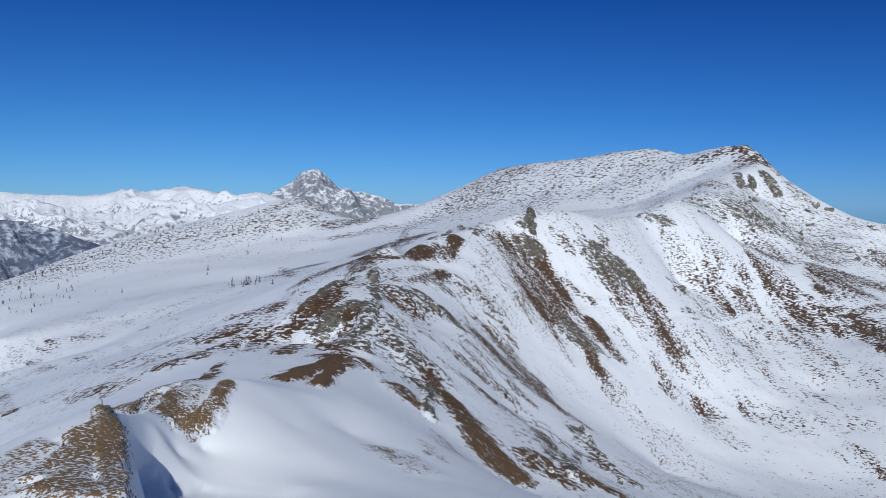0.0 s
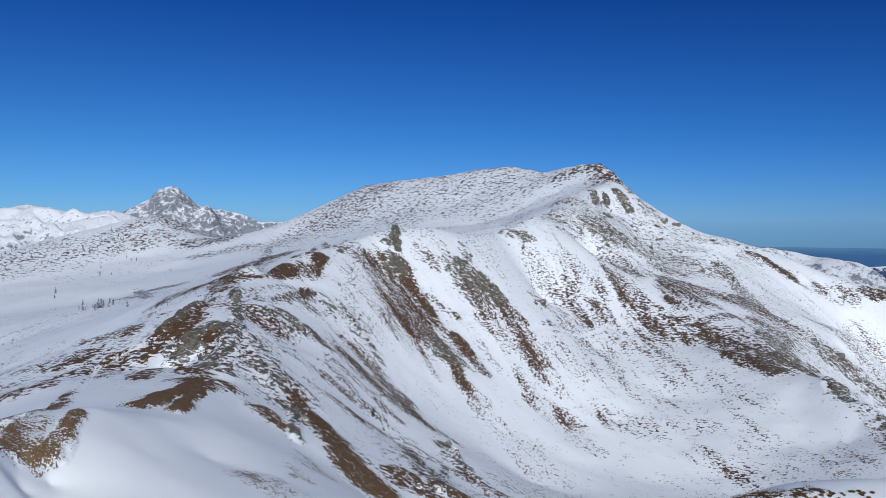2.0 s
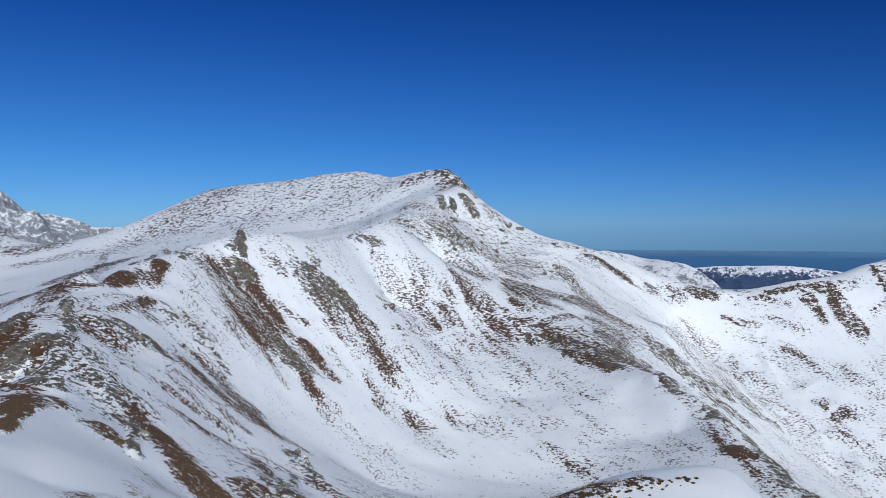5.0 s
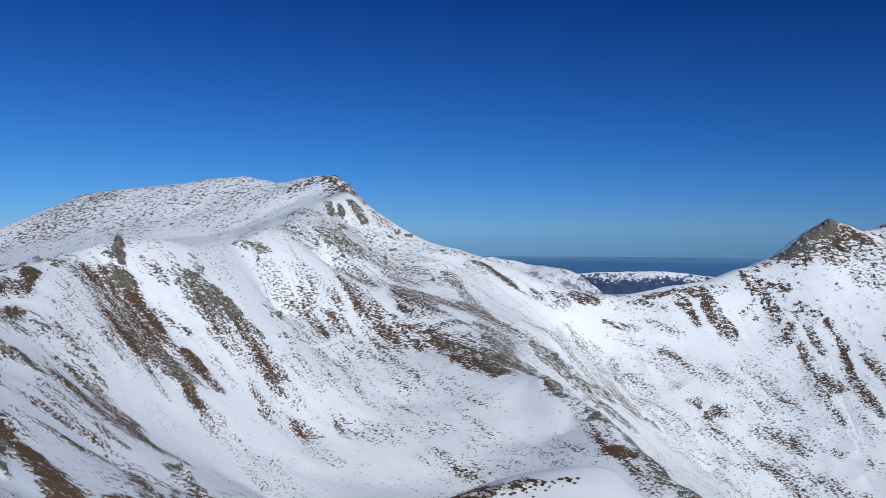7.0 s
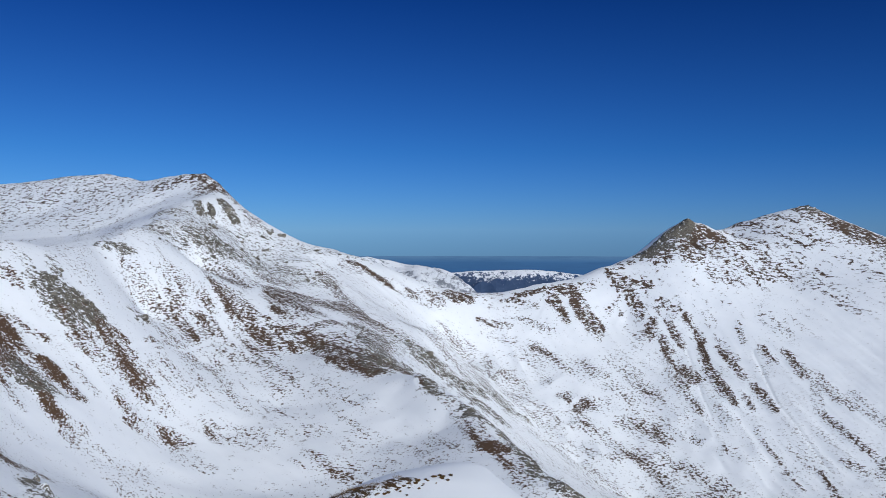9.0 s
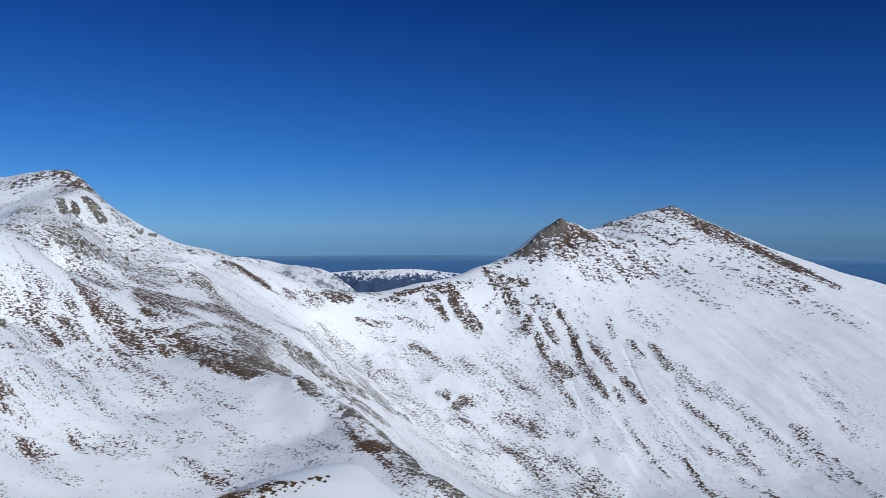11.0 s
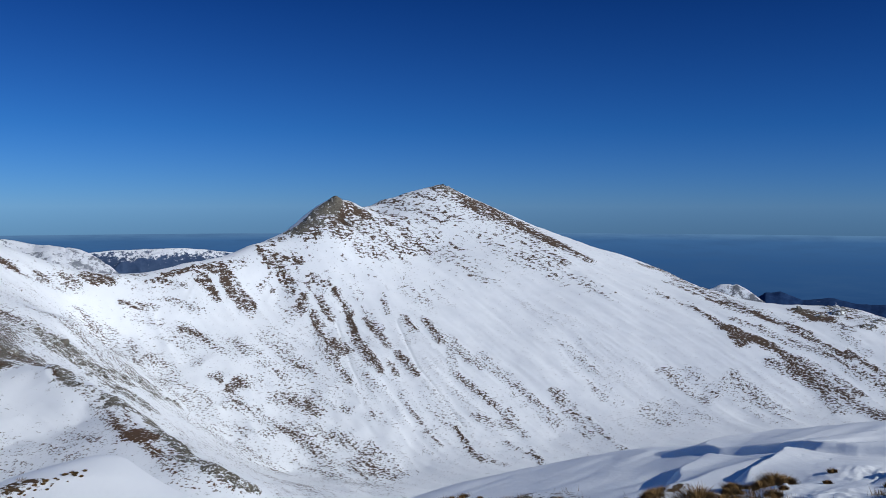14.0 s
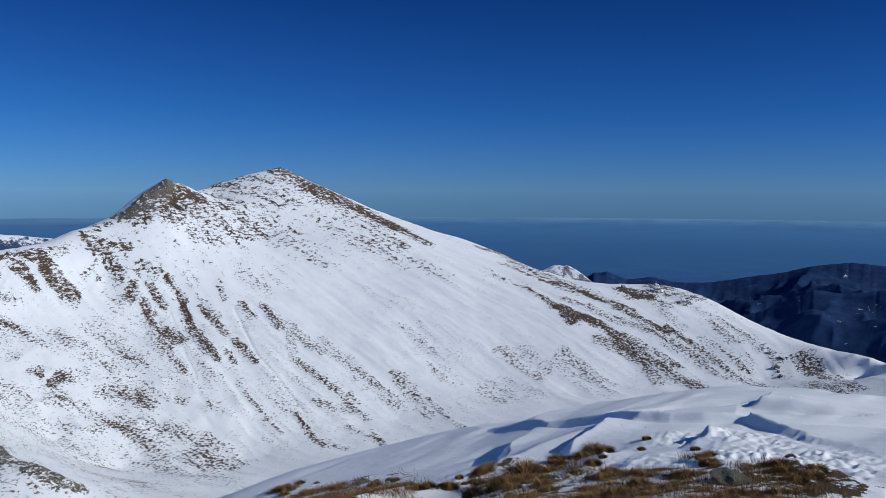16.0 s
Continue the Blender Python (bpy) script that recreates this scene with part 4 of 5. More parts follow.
ROCK["summit_top"] = [
    (-4, 845, 1, 805, 5.4, 1.01), (8, 854, 9, 837, 3.5, 1.01), (21, 879, 26, 863, 7.0, 0.95), (26, 857, 32, 850, 7.6, 0.95),
    (-30, 766, -17, 757, 18.2, 0.64), (-35, 638, -30, 667, 4.9, 0.70), (-6, 699, 17, 721, 15.5, 0.64), (8, 712, 17, 711, 22.7, 0.83),
    (-2, 751, 53, 845, 5.9, 0.45), (-57, 564, -51, 572, 6.0, 0.70), (-50, 566, -43, 574, 3.4, 0.64), (18, 781, 60, 799, 33.1, 0.41),
    (37, 741, 77, 757, 35.9, 0.35)]
ROCK["summit_face"] = [
    (-4, 697, 15, 723, 16.3, 0.77), (6, 747, -4, 697, 3.9, 0.58), (24, 712, 5, 676, 5.7, 0.51), (29, 706, 77, 762, 13.7, 0.64),
    (35, 744, 56, 760, 18.0, 0.51), (84, 735, 106, 751, 11.6, 0.51), (-34, 482, -30, 517, 1.3, 0.64), (-38, 666, -21, 679, 13.2, 0.51),
    (-28, 624, -12, 681, 2.2, 0.51), (-60, 560, -44, 577, 4.6, 0.58), (-17, 708, 34, 844, 7.0, 0.45), (29, 839, 72, 828, 16.1, 0.35),
    (74, 844, 155, 884, 13.9, 0.45), (61, 820, 108, 765, 20.1, 0.32)]
ROCK["summit_band"] = [
    (111, 568, 102, 488, 11.4, 0.80), (93, 492, 94, 465, 7.1, 0.77), (161, 640, 170, 624, 16.4, 0.83), (178, 637, 181, 615, 14.3, 0.70),
    (189, 627, 191, 622, 21.5, 0.77), (206, 641, 213, 642, 17.9, 0.70), (241, 686, 243, 667, 16.2, 0.64), (115, 412, 194, 603, 1.3, 0.64),
    (194, 603, 209, 595, 15.1, 0.73), (56, 559, 74, 527, 6.1, 0.45), (114, 624, 130, 619, 23.5, 0.58), (150, 651, 161, 640, 15.9, 0.51)]
ROCK["valley_rib"] = [
    (134, 565, 112, 416, 4.7, 0.83), (111, 411, 125, 386, 2.3, 0.77), (125, 386, 135, 375, 9.6, 0.80), (135, 375, 124, 307, 4.0, 0.92),
    (122, 302, 125, 283, 4.6, 0.77), (125, 283, 132, 274, 5.5, 0.86), (173, 596, 197, 635, 2.6, 0.70), (208, 640, 211, 636, 10.7, 0.70),
    (231, 663, 240, 655, 11.2, 0.70), (156, 616, 165, 618, 12.1, 0.83), (168, 622, 181, 615, 13.5, 0.64), (258, 671, 261, 665, 7.6, 0.64)]
# the first two strokes paint shade as well as rock on the left face
ROCK["peak_top"] = [
    (542, 875, 483, 858, 10.7, 1.21), (530, 878, 483, 851, 10.5, 1.14), (717, 889, 725, 882, 13.8, 0.83), (503, 846, 475, 863, 7.4, 0.89)]
ROCK["knoll"] = [
    (861, 426, 876, 420, 15.4, 0.89), (820, 442, 826, 432, 12.4, 0.64), (816, 372, 814, 365, 8.5, 0.83), (844, 376, 843, 369, 14.7, 0.64),
    (764, 275, 747, 248, 5.9, 0.45), (737, 250, 720, 235, 4.6, 0.26)]
GRASS["summit_grass"] = [
    (6.79, 4.91, 4.75, 3.17, 0.26, 0.64), (6.16, 4.58, 4.91, 3.11, 0.22, 0.59), (6.32, 3.99, 5.24, 3.00, 0.15, 0.44), (5.52, 2.98, 5.45, 2.24, 0.36, 0.59),
    (5.02, 2.57, 4.95, 2.04, 0.32, 0.64), (5.39, 2.08, 5.58, 1.64, 0.29, 0.59), (4.86, 2.01, 5.15, 1.53, 0.30, 0.69), (5.83, 2.31, 6.04, 2.05, 0.18, 0.54),
    (5.06, 2.94, 4.81, 2.53, 0.23, 0.44), (5.91, 1.91, 5.86, 1.72, 0.13, 0.49), (6.62, 5.12, 6.69, 4.97, 0.16, 0.59), (7.08, 4.56, 6.59, 3.76, 0.02, 0.34),
    (6.37, 2.91, 5.80, 2.46, 0.07, 0.34), (6.92, 7.43, 5.41, 5.23, 0.48, 0.30)]
GRASS["summit_grass_low"] = [
    (6.64, 7.71, 4.62, 4.95, 0.31, 0.34), (5.67, 5.21, 6.11, 5.05, 0.04, 0.30), (6.80, 8.55, 6.95, 8.28, 0.34, 0.30), (5.68, 3.16, 5.52, 2.98, 0.09, 0.49),
    (4.43, 2.11, 4.97, 1.47, 0.41, 0.69), (4.65, 3.37, 4.32, 2.06, 0.16, 0.49)]
GRASS["drift_grass"] = [
    (2.2, 17.4, 3.1, 17.7, 0.40, 0.67), (3.2, 17.8, 4.2, 18.0, 0.27, 0.60)]
PATHS = [(-75, 384, -52, 417, 0.3), (7, 529, 30, 555, 0.4), (-34, 441, 7, 534, 1.0), (-51, 61, -62, 78, 0.3), (-62, 78, -61, 81, 0.7), (-87, 132, -105, 165, 0.5), (-105, 165, -105, 177, 0.6), (-105, 177, -101, 185, 0.7), (-291, 899, -107, 436, 1.1), (-291, 783, -118, 334, 0.5)]
TRENCHES = [(501, 693, 473, 620, 2.1), (473, 620, 468, 588, 1.8), (468, 588, 457, 537, 1.7), (451, 726, 425, 659, 1.8), (425, 659, 418, 634, 1.5)]


def stroke_field(x, y, strokes, soft=0.75):
    """The highest level of the strokes at each place."""
    out = np.zeros_like(x)
    for x1, y1, x2, y2, half, level in strokes:
        reach = half * 1.6
        near = np.nonzero((x > min(x1, x2) - reach) & (x < max(x1, x2) + reach) & (y > min(y1, y2) - reach) & (y < max(y1, y2) + reach))[0]
        if not len(near):
            continue
        px, py, dx, dy = x[near] - x1, y[near] - y1, x2 - x1, y2 - y1
        long = math.hypot(dx, dy) + 1e-6
        t = (px * dx + py * dy) / long
        over = np.maximum(np.maximum(-t, t - long), 0) / min(half, 0.3 * long + 0.3 * half)
        d = np.hypot((px * dy - py * dx) / long / half, over)
        d = d * (1 + 0.35 * wave(x[near] / (half * 1.3), y[near] / (half * 1.3), 91))
        v = level * np.clip((1.45 - d) / soft, 0, 1)
        out[near] = np.maximum(out[near], v)
    return out


def ground_cover(x, y, r):
    """How thin the snow lies: grass and rock levels, and how much the bare ribs stand out."""
    grass = stroke_field(x, y, [s for area in GRASS.values() for s in area])
    rock = stroke_field(x, y, [s for area in ROCK.values() for s in area])
    trodden = stroke_field(x, y, [(*p, 1.0) for p in PATHS], 0.4)
    trench = stroke_field(x, y, [(*p[:4], p[4] * 0.35, 1.0) for p in TRENCHES])
    bearing = np.degrees(np.arctan2(x, y))
    window = np.clip((bearing + 24) / 8, 0, 1) * np.clip((44 - bearing) / 8, 0, 1)
    specks = (0.08 + 0.17 * wave(x / 55, y / 55, 5) + 0.10 * wave(x / 19, y / 19, 6)) * (0.35 + 0.65 * window)
    specks = specks * np.clip((r - 90) / 160, 0.15, 1) * (1 - 0.55 * np.clip((bearing - 33) / 4, 0, 1))
    grass = np.maximum(grass, np.where(r > 60, specks, 0.0)) * (1 - trodden)
    thin = np.where(bearing < 33, 0.05, 0.02) * np.clip((r - 160) / 120, 0, 1) * (bearing > -24)
    rock = np.maximum(rock, thin) * (1 - trodden)
    crag = 1 - np.abs(fbm(x / 9.0, y / 9.0, 4, 33)) * 2
    lift = np.where(r > 40, 0.5 * grass + 1.1 * rock * (0.4 + crag) - 0.9 * trench - 0.3 * trodden, 0.05 * grass)
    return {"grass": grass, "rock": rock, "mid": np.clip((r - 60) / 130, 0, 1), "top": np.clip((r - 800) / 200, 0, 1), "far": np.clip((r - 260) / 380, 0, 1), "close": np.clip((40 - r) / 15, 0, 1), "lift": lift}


def land_mesh(name, co, faces, masks, normals=None):
    me = bpy.data.meshes.new(name)
    me.vertices.add(len(co))
    me.vertices.foreach_set("co", co.astype(np.float32).ravel())
    me.loops.add(faces.size)
    me.loops.foreach_set("vertex_index", faces.ravel().astype(np.int32))
    me.polygons.add(len(faces))
    me.polygons.foreach_set("loop_start", np.arange(0, faces.size, 4, dtype=np.int32))
    me.polygons.foreach_set("use_smooth", np.ones(len(faces), bool))
    me.update(calc_edges=True)
    for key, val in masks.items():
        a = me.attributes.new(key, "FLOAT", "POINT")
        a.data.foreach_set("value", val.astype(np.float32))
    me.materials.append(SNOW)
    if normals is not None:
        me.normals_split_custom_set_from_vertices(normals)
    return me


LANDS = {}


def build_land(r0, r1, rows, regions):
    """One sheet of land between two distances, handed out to the hills that it makes up."""
    U, V = ground_grid(r0, r1, rows, axis_bearings())
    n = U.shape[0]
    r = np.exp(V).ravel()
    x, y = r * np.sin(U.ravel()), r * np.cos(U.ravel())
    runs = ribs(x, y, r)
    masks = ground_cover(x, y, r)
    even = np.clip((r - 800) / 120, 0, 1) * np.clip((1 - np.degrees(np.arctan2(x, y))) / 4, 0, 1)
    runs[:3] *= 1 - 0.85 * even
    masks["streak"] = 0.5 + 0.13 * np.clip(0.45 * runs[0] + 0.75 * runs[1] + 0.65 * runs[2], -2.5, 2.5)
    z = EYE + r * grade(U, V) + relief(x, y, r, runs) + masks.pop("lift")
    if r0 < 2:
        # an unseen cap, added and dished for the eye height, closes the sheet
        inner = np.linspace(0.02, r0, 8)[:-1]
        s = inner / r0
        rim = z.reshape(n, rows)[:, :1]
        zi = rim * (s * s * (3 - 2 * s)) + 0.08 * (1 - s * s * (3 - 2 * s))
        x = np.concatenate([inner * np.sin(U[:, :1]), x.reshape(n, rows)], 1).ravel()
        y = np.concatenate([inner * np.cos(U[:, :1]), y.reshape(n, rows)], 1).ravel()
        z = np.concatenate([zi, z.reshape(n, rows)], 1).ravel()
        masks = {key: np.concatenate([np.repeat(val.reshape(n, rows)[:, :1], 7, 1), val.reshape(n, rows)], 1).ravel() for key, val in masks.items()}
        rows += 7
    co = np.stack([x, y, z], 1)
    idx = np.arange(n * rows).reshape(n, rows)
    faces = np.stack([idx[:-1, :-1], idx[:-1, 1:], idx[1:, 1:], idx[1:, :-1]], -1).reshape(-1, 4)
    whole = land_mesh("whole", co, faces, {})
    normals = np.empty(len(co) * 3, np.float32)
    whole.vertex_normals.foreach_get("vector", normals)
    normals = normals.reshape(-1, 3)
    bpy.data.meshes.remove(whole)
    mid = co[faces].mean(1)
    owner = regions(np.degrees(np.arctan2(mid[:, 0], mid[:, 1])), np.hypot(mid[:, 0], mid[:, 1]))
    for k, (name, label, category, kind) in enumerate(LAND_PARTS):
        mine = faces[owner == k]
        if not len(mine):
            continue
        used, inv = np.unique(mine, return_inverse=True)
        me = land_mesh(name, co[used], inv.reshape(-1, 4), {key: val[used] for key, val in masks.items()}, normals[used])
        LANDS[name] = tagged(new(name, me), label, category, kind=kind)


LAND_PARTS = [
    ("ground", "snow-covered valley ground falling away round the mountains", "ground", "structure"),
    ("summit_snow", "wind-packed summit snow with drifts and bare dry grass", "snow", "structure"),
    ("snow_hill", "broad snowy hill with scattered larches and thin brown grass", "hill", ""),
    ("rocky_ridge", "snowy ridge with brown grass strips and grey rock ribs", "ridge", ""),
    ("high_mountain", "high snowy mountain with brown grassy summit rim", "mountain", ""),
    ("pointed_mountain", "snowy mountain with twin brown tops and smooth white flank", "mountain", ""),
]


def hills(bearing, r):
    k = np.zeros(len(r), int)
    k[r < 34] = 1
    seen = (bearing > -50) & (bearing < 80) & (r >= 34)
    k[seen & (r < 1500)] = 5
    k[seen & (bearing < 24) & (r < 1500)] = 4
    k[seen & (bearing < -22.5) & (r > 520) & (r < 1600)] = 2
    k[seen & (bearing < -8) & (r <= 520 + 60 * np.sin(np.radians(bearing * 9)))] = 3
    return k


build_land(1.2, 34.0, 370, hills)
build_land(34.0, 4800.0, 400, hills)


# ---------------------------------------------------------------- the distance
def far_range(name, crest, material, label, depth=0.22, drop=0.10, jag=8.0, cells=240, rows=96, seed=3, rough=1.0):
    """A range behind the land: a crest line with spurs and gullies running down towards the viewer."""
    crest = np.array(crest, float)
    t = np.concatenate([[0], np.cumsum(np.linalg.norm(np.diff(crest[:, :2], axis=0), axis=1))])
    tt = np.linspace(0, t[-1], cells)
    line = np.stack([np.interp(tt, t, crest[:, k]) for k in range(3)], 1)
    # away from the crest the kinks of its line die out
    width = max(3, cells // 14)
    calm = np.convolve(np.pad(line[:, 2], width, mode="edge"), np.hanning(2 * width + 1) / np.hanning(2 * width + 1).sum(), "valid")
    line[:, 2] += jag * (fbm(tt / 90, tt * 0 + seed, 5, seed) + 0.5 * np.abs(wave(tt / 24, tt * 0, seed + 9)) - 0.25)
    verts = []
    for j in range(-6, rows):
        q = j / (rows - 1)
        k = 1 - depth * q
        p = line * np.array((k, k, 1))
        p[:, 2] += (calm - line[:, 2]) * min(1.0, abs(q) * 7)
        r = np.linalg.norm(line[:, :2], axis=1)
        fall = drop * r * (abs(q) ** 0.85)
        form = 0
        for k2, lam in enumerate((420.0, 190.0, 90.0, 55.0)):
            form = form + lam / 420 * (1 - 2 * np.abs(wave(p[:, 0] / lam + 5 * k2, p[:, 1] / lam + seed, seed + k2)))
        p[:, 2] += -fall + rough * min(1.0, abs(q) * 6) * r * drop * 0.30 * (form - 0.75)
        verts.append(p)
    co = np.concatenate(verts)
    m = rows + 6
    idx = np.arange(m * cells).reshape(m, cells)
    faces = np.stack([idx[:-1, :-1], idx[1:, :-1], idx[1:, 1:], idx[:-1, 1:]], -1).reshape(-1, 4)
    me = bpy.data.meshes.new(name)
    me.from_pydata(co.tolist(), [], faces.tolist())
    me.polygons.foreach_set("use_smooth", np.ones(len(faces), bool))
    me.materials.append(material)
    return tagged(new(name, me), label, "mountain")


# FAR_SNOW and FAR_ROCK are lightened, FAR_TOPS blued: aerial haze painted into the colours
FAR_SNOW = far_material("far_snow", -60, 260, (0.16, 0.18, 0.22), (0.32, 0.34, 0.38), -0.34)
FAR_ROCK = far_material("far_rock", -40, 2400, (0.15, 0.165, 0.20), (0.31, 0.33, 0.36), -0.08)
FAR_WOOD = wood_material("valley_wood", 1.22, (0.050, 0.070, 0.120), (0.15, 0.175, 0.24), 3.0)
FAR_PEAK = far_material("far_peak", -250, 260, (0.10, 0.11, 0.13), (0.24, 0.25, 0.27), -0.1)
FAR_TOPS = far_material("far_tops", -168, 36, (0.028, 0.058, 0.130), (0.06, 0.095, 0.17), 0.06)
# navy instead of wood colour: the haze of distance is in the paint
HAZE_BLUE_WOOD = wood_material("far_haze_blue_wood", 1.62, (0.007, 0.024, 0.078), (0.024, 0.056, 0.140))
far_range("mountain_range", [(-3401, 2947, 20), (-3277, 3084, 40), (-3212, 3152, 28), (-3125, 3238, 23), (-3016, 3340, 19), (-2939, 3408, 34), (-2885, 3453, 59), (-2818, 3508, 43), (-2734, 3574, 53), (-2658, 3631, 71), (-2548, 3709, 44), (-2448, 3776, 30), (-2343, 3842, 40), (-2247, 3899, 11)],
          FAR_SNOW, "snow-covered distant alpine range of mountains", jag=9, drop=0.05, depth=0.3, seed=5, cells=420)
far_range("snow_slope", [(-2997, 2649, -21), (-2914, 2740, -16), (-2825, 2832, 4), (-2715, 2938, -44), (-2596, 3043, -64), (-2450, 3162, -26), (-2253, 3305, -12), (-2085, 3414, 15)],
          FAR_SNOW, "lower snow-covered slopes below the distant range", jag=10, drop=0.05, depth=0.25, seed=15, cells=300)
far_range("rocky_peak", [(-2500, 3980, 17), (-2419, 4030, 32), (-2352, 4069, 70), (-2294, 4102, 110), (-2257, 4123, 156), (-2227, 4139, 169), (-2192, 4157, 178), (-2160, 4174, 160), (-2125, 4192, 118), (-2084, 4213, 75), (-2009, 4249, 57), (-1962, 4271, 54), (-1877, 4309, 27), (-1800, 4342, -7), (-1710, 4378, -15), (-1535, 4442, -2)],
          FAR_ROCK, "tall pointed rocky peak dusted with snow", jag=7, drop=0.06, depth=0.16, seed=8, cells=300)
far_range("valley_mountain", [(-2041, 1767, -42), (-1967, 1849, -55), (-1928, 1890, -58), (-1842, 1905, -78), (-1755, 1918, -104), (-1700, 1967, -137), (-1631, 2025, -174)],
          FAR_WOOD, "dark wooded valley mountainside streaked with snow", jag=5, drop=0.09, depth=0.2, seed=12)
far_range("snowy_hill", [(307, 1976, -55), (359, 1967, -64), (421, 2006, -70), (474, 1994, -81), (527, 1929, -86), (560, 1899, -98), (588, 1859, -123), (625, 1847, -158)],
          FAR_SNOW, "rounded snowy hill seen through the saddle", jag=5, drop=0.05, depth=0.15, seed=21)
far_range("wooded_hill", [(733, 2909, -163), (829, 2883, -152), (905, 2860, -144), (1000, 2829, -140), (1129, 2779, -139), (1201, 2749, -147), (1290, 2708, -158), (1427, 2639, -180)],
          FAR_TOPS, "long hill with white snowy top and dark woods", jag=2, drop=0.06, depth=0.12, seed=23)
far_range("snow_peak", [(1563, 1081, -202), (1580, 1055, -176), (1594, 1034, -164), (1614, 1003, -164), (1624, 987, -172), (1628, 960, -188), (1635, 929, -209), (1650, 902, -233)],
          FAR_PEAK, "small snowy rock peak behind the ridge", jag=4, drop=0.06, depth=0.1, seed=25)
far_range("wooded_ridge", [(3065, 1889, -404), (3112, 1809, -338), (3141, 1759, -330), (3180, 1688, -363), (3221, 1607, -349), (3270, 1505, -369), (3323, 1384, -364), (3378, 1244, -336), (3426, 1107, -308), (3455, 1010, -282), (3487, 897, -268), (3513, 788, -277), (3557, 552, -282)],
          HAZE_BLUE_WOOD, "dark blue wooded ridge far below", jag=4, drop=0.1, depth=0.4, seed=27, rough=0.65, cells=400)
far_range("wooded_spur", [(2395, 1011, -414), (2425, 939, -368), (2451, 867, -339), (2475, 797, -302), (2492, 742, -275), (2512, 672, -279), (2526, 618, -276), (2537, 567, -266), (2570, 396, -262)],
          HAZE_BLUE_WOOD, "dark wooded spur with small snowy clearings", jag=4, drop=0.14, depth=0.4, seed=29, rough=0.65, cells=400)

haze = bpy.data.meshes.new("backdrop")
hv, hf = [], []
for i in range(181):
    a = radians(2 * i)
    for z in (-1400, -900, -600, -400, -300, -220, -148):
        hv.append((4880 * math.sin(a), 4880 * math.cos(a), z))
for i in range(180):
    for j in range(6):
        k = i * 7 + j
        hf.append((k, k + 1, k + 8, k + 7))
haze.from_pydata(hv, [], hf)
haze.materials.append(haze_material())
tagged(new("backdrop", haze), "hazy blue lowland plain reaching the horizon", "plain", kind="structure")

# ---------------------------------------------------------------- things on the land
BOULDERS = [
    (-2, 787, 6.8, 1.3), (9, 839, 6.7, 1.3), (24, 858, 7.4, 1.0), (29, 843, 6.7, 1.0), (18, 874, 4.1, 1.0), (-10, 699, 4.6, 0.8),
    (11, 712, 6.6, 0.7), (35, 808, 5.4, 0.7), (64, 856, 5.7, 0.9), (4, 696, 5.5, 0.6), (838, 408, 16.1, 0.5), (812, 414, 9.7, 0.5),
    (-31, 495, 4.9, 1.0), (-102, 424, 5.2, 1.9), (-99, 425, 2.9, 1.2), (-86, 190, 3.6, 0.7), (-103, 232, 2.7, 1.5), (-3, 802, 6.4, 1.0),
    (8, 843, 6.7, 1.3), (29, 846, 6.7, 1.2), (17, 866, 5.2, 0.9), (78, 867, 6.4, 0.9), (67, 864, 5.2, 0.8), (-21, 735, 3.9, 0.8)]
BOULDERS += [
    (-56, 561, 3.7, 0.7), (-49, 567, 3.4, 0.7), (-89, 245, 4.5, 0.8), (-93, 244, 2.8, 0.8), (-83, 171, 4.3, 0.6), (-74, 161, 4.2, 0.6),
    (-88, 172, 3.1, 0.5), (-38, 231, 3.7, 1.1), (-32, 166, 3.4, 0.8), (-31, 147, 2.2, 0.8), (-54, 152, 2.8, 1.0), (-58, 157, 2.0, 0.9),
    (-31, 217, 1.7, 0.8), (170, 639, 8.8, 0.8), (106, 499, 7.4, 0.7), (98, 512, 6.2, 0.7), (191, 618, 6.4, 0.7), (213, 643, 5.4, 0.7),
    (127, 357, 3.5, 0.8), (126, 336, 3.3, 0.9), (123, 313, 3.1, 0.9), (121, 293, 3.4, 0.9), (123, 284, 3.3, 0.9), (-56, 449, 6.6, 1.0)]
BOULDERS += [
    (-61, 440, 5.3, 0.9), (-68, 435, 4.7, 0.8), (-102, 402, 6.1, 0.8), (-119, 384, 2.4, 0.9), (-264, 821, 4.6, 0.8), (8, 709, 6.6, 0.7), (-4, 696, 5.1, 0.7), (-53, 569, 3.0, 0.7), (-47, 575, 3.1, 0.7), (74, 863, 5.2, 0.9), (63, 860, 4.6, 0.9), (76, 867, 5.2, 0.7), (68, 872, 4.6, 0.7), (-78, 189, 2.4, 0.8), (-71, 176, 2.0, 0.9), (-56, 548, 1.8, 0.8), (-61, 123, 1.1, 0.9), (-77, 257, 1.6, 0.9), (-86, 246, 2.1, 0.9), (-43, 248, 2.3, 1.0), (-53, 452, 4.2, 0.9)]
GROVES = [
    (-753, 752, 71, -17, -145, 146, 70), (-801, 885, 59, -6, -66, 74, 54), (-780, 947, 51, 5, -31, 38, 30), (-735, 1010, 50, 8, -30, 41, 30),
    (-684, 1059, 44, 20, -27, 43, 30), (-653, 1133, 30, 24, -15, 26, 24), (-323, 513, 30, -17, -14, 23, 14), (-635, 788, 146, -53, -134, 167, 14),
    (-575, 997, 78, -22, -64, 112, 12), (-609, 595, 37, -11, -27, 27, 8)]
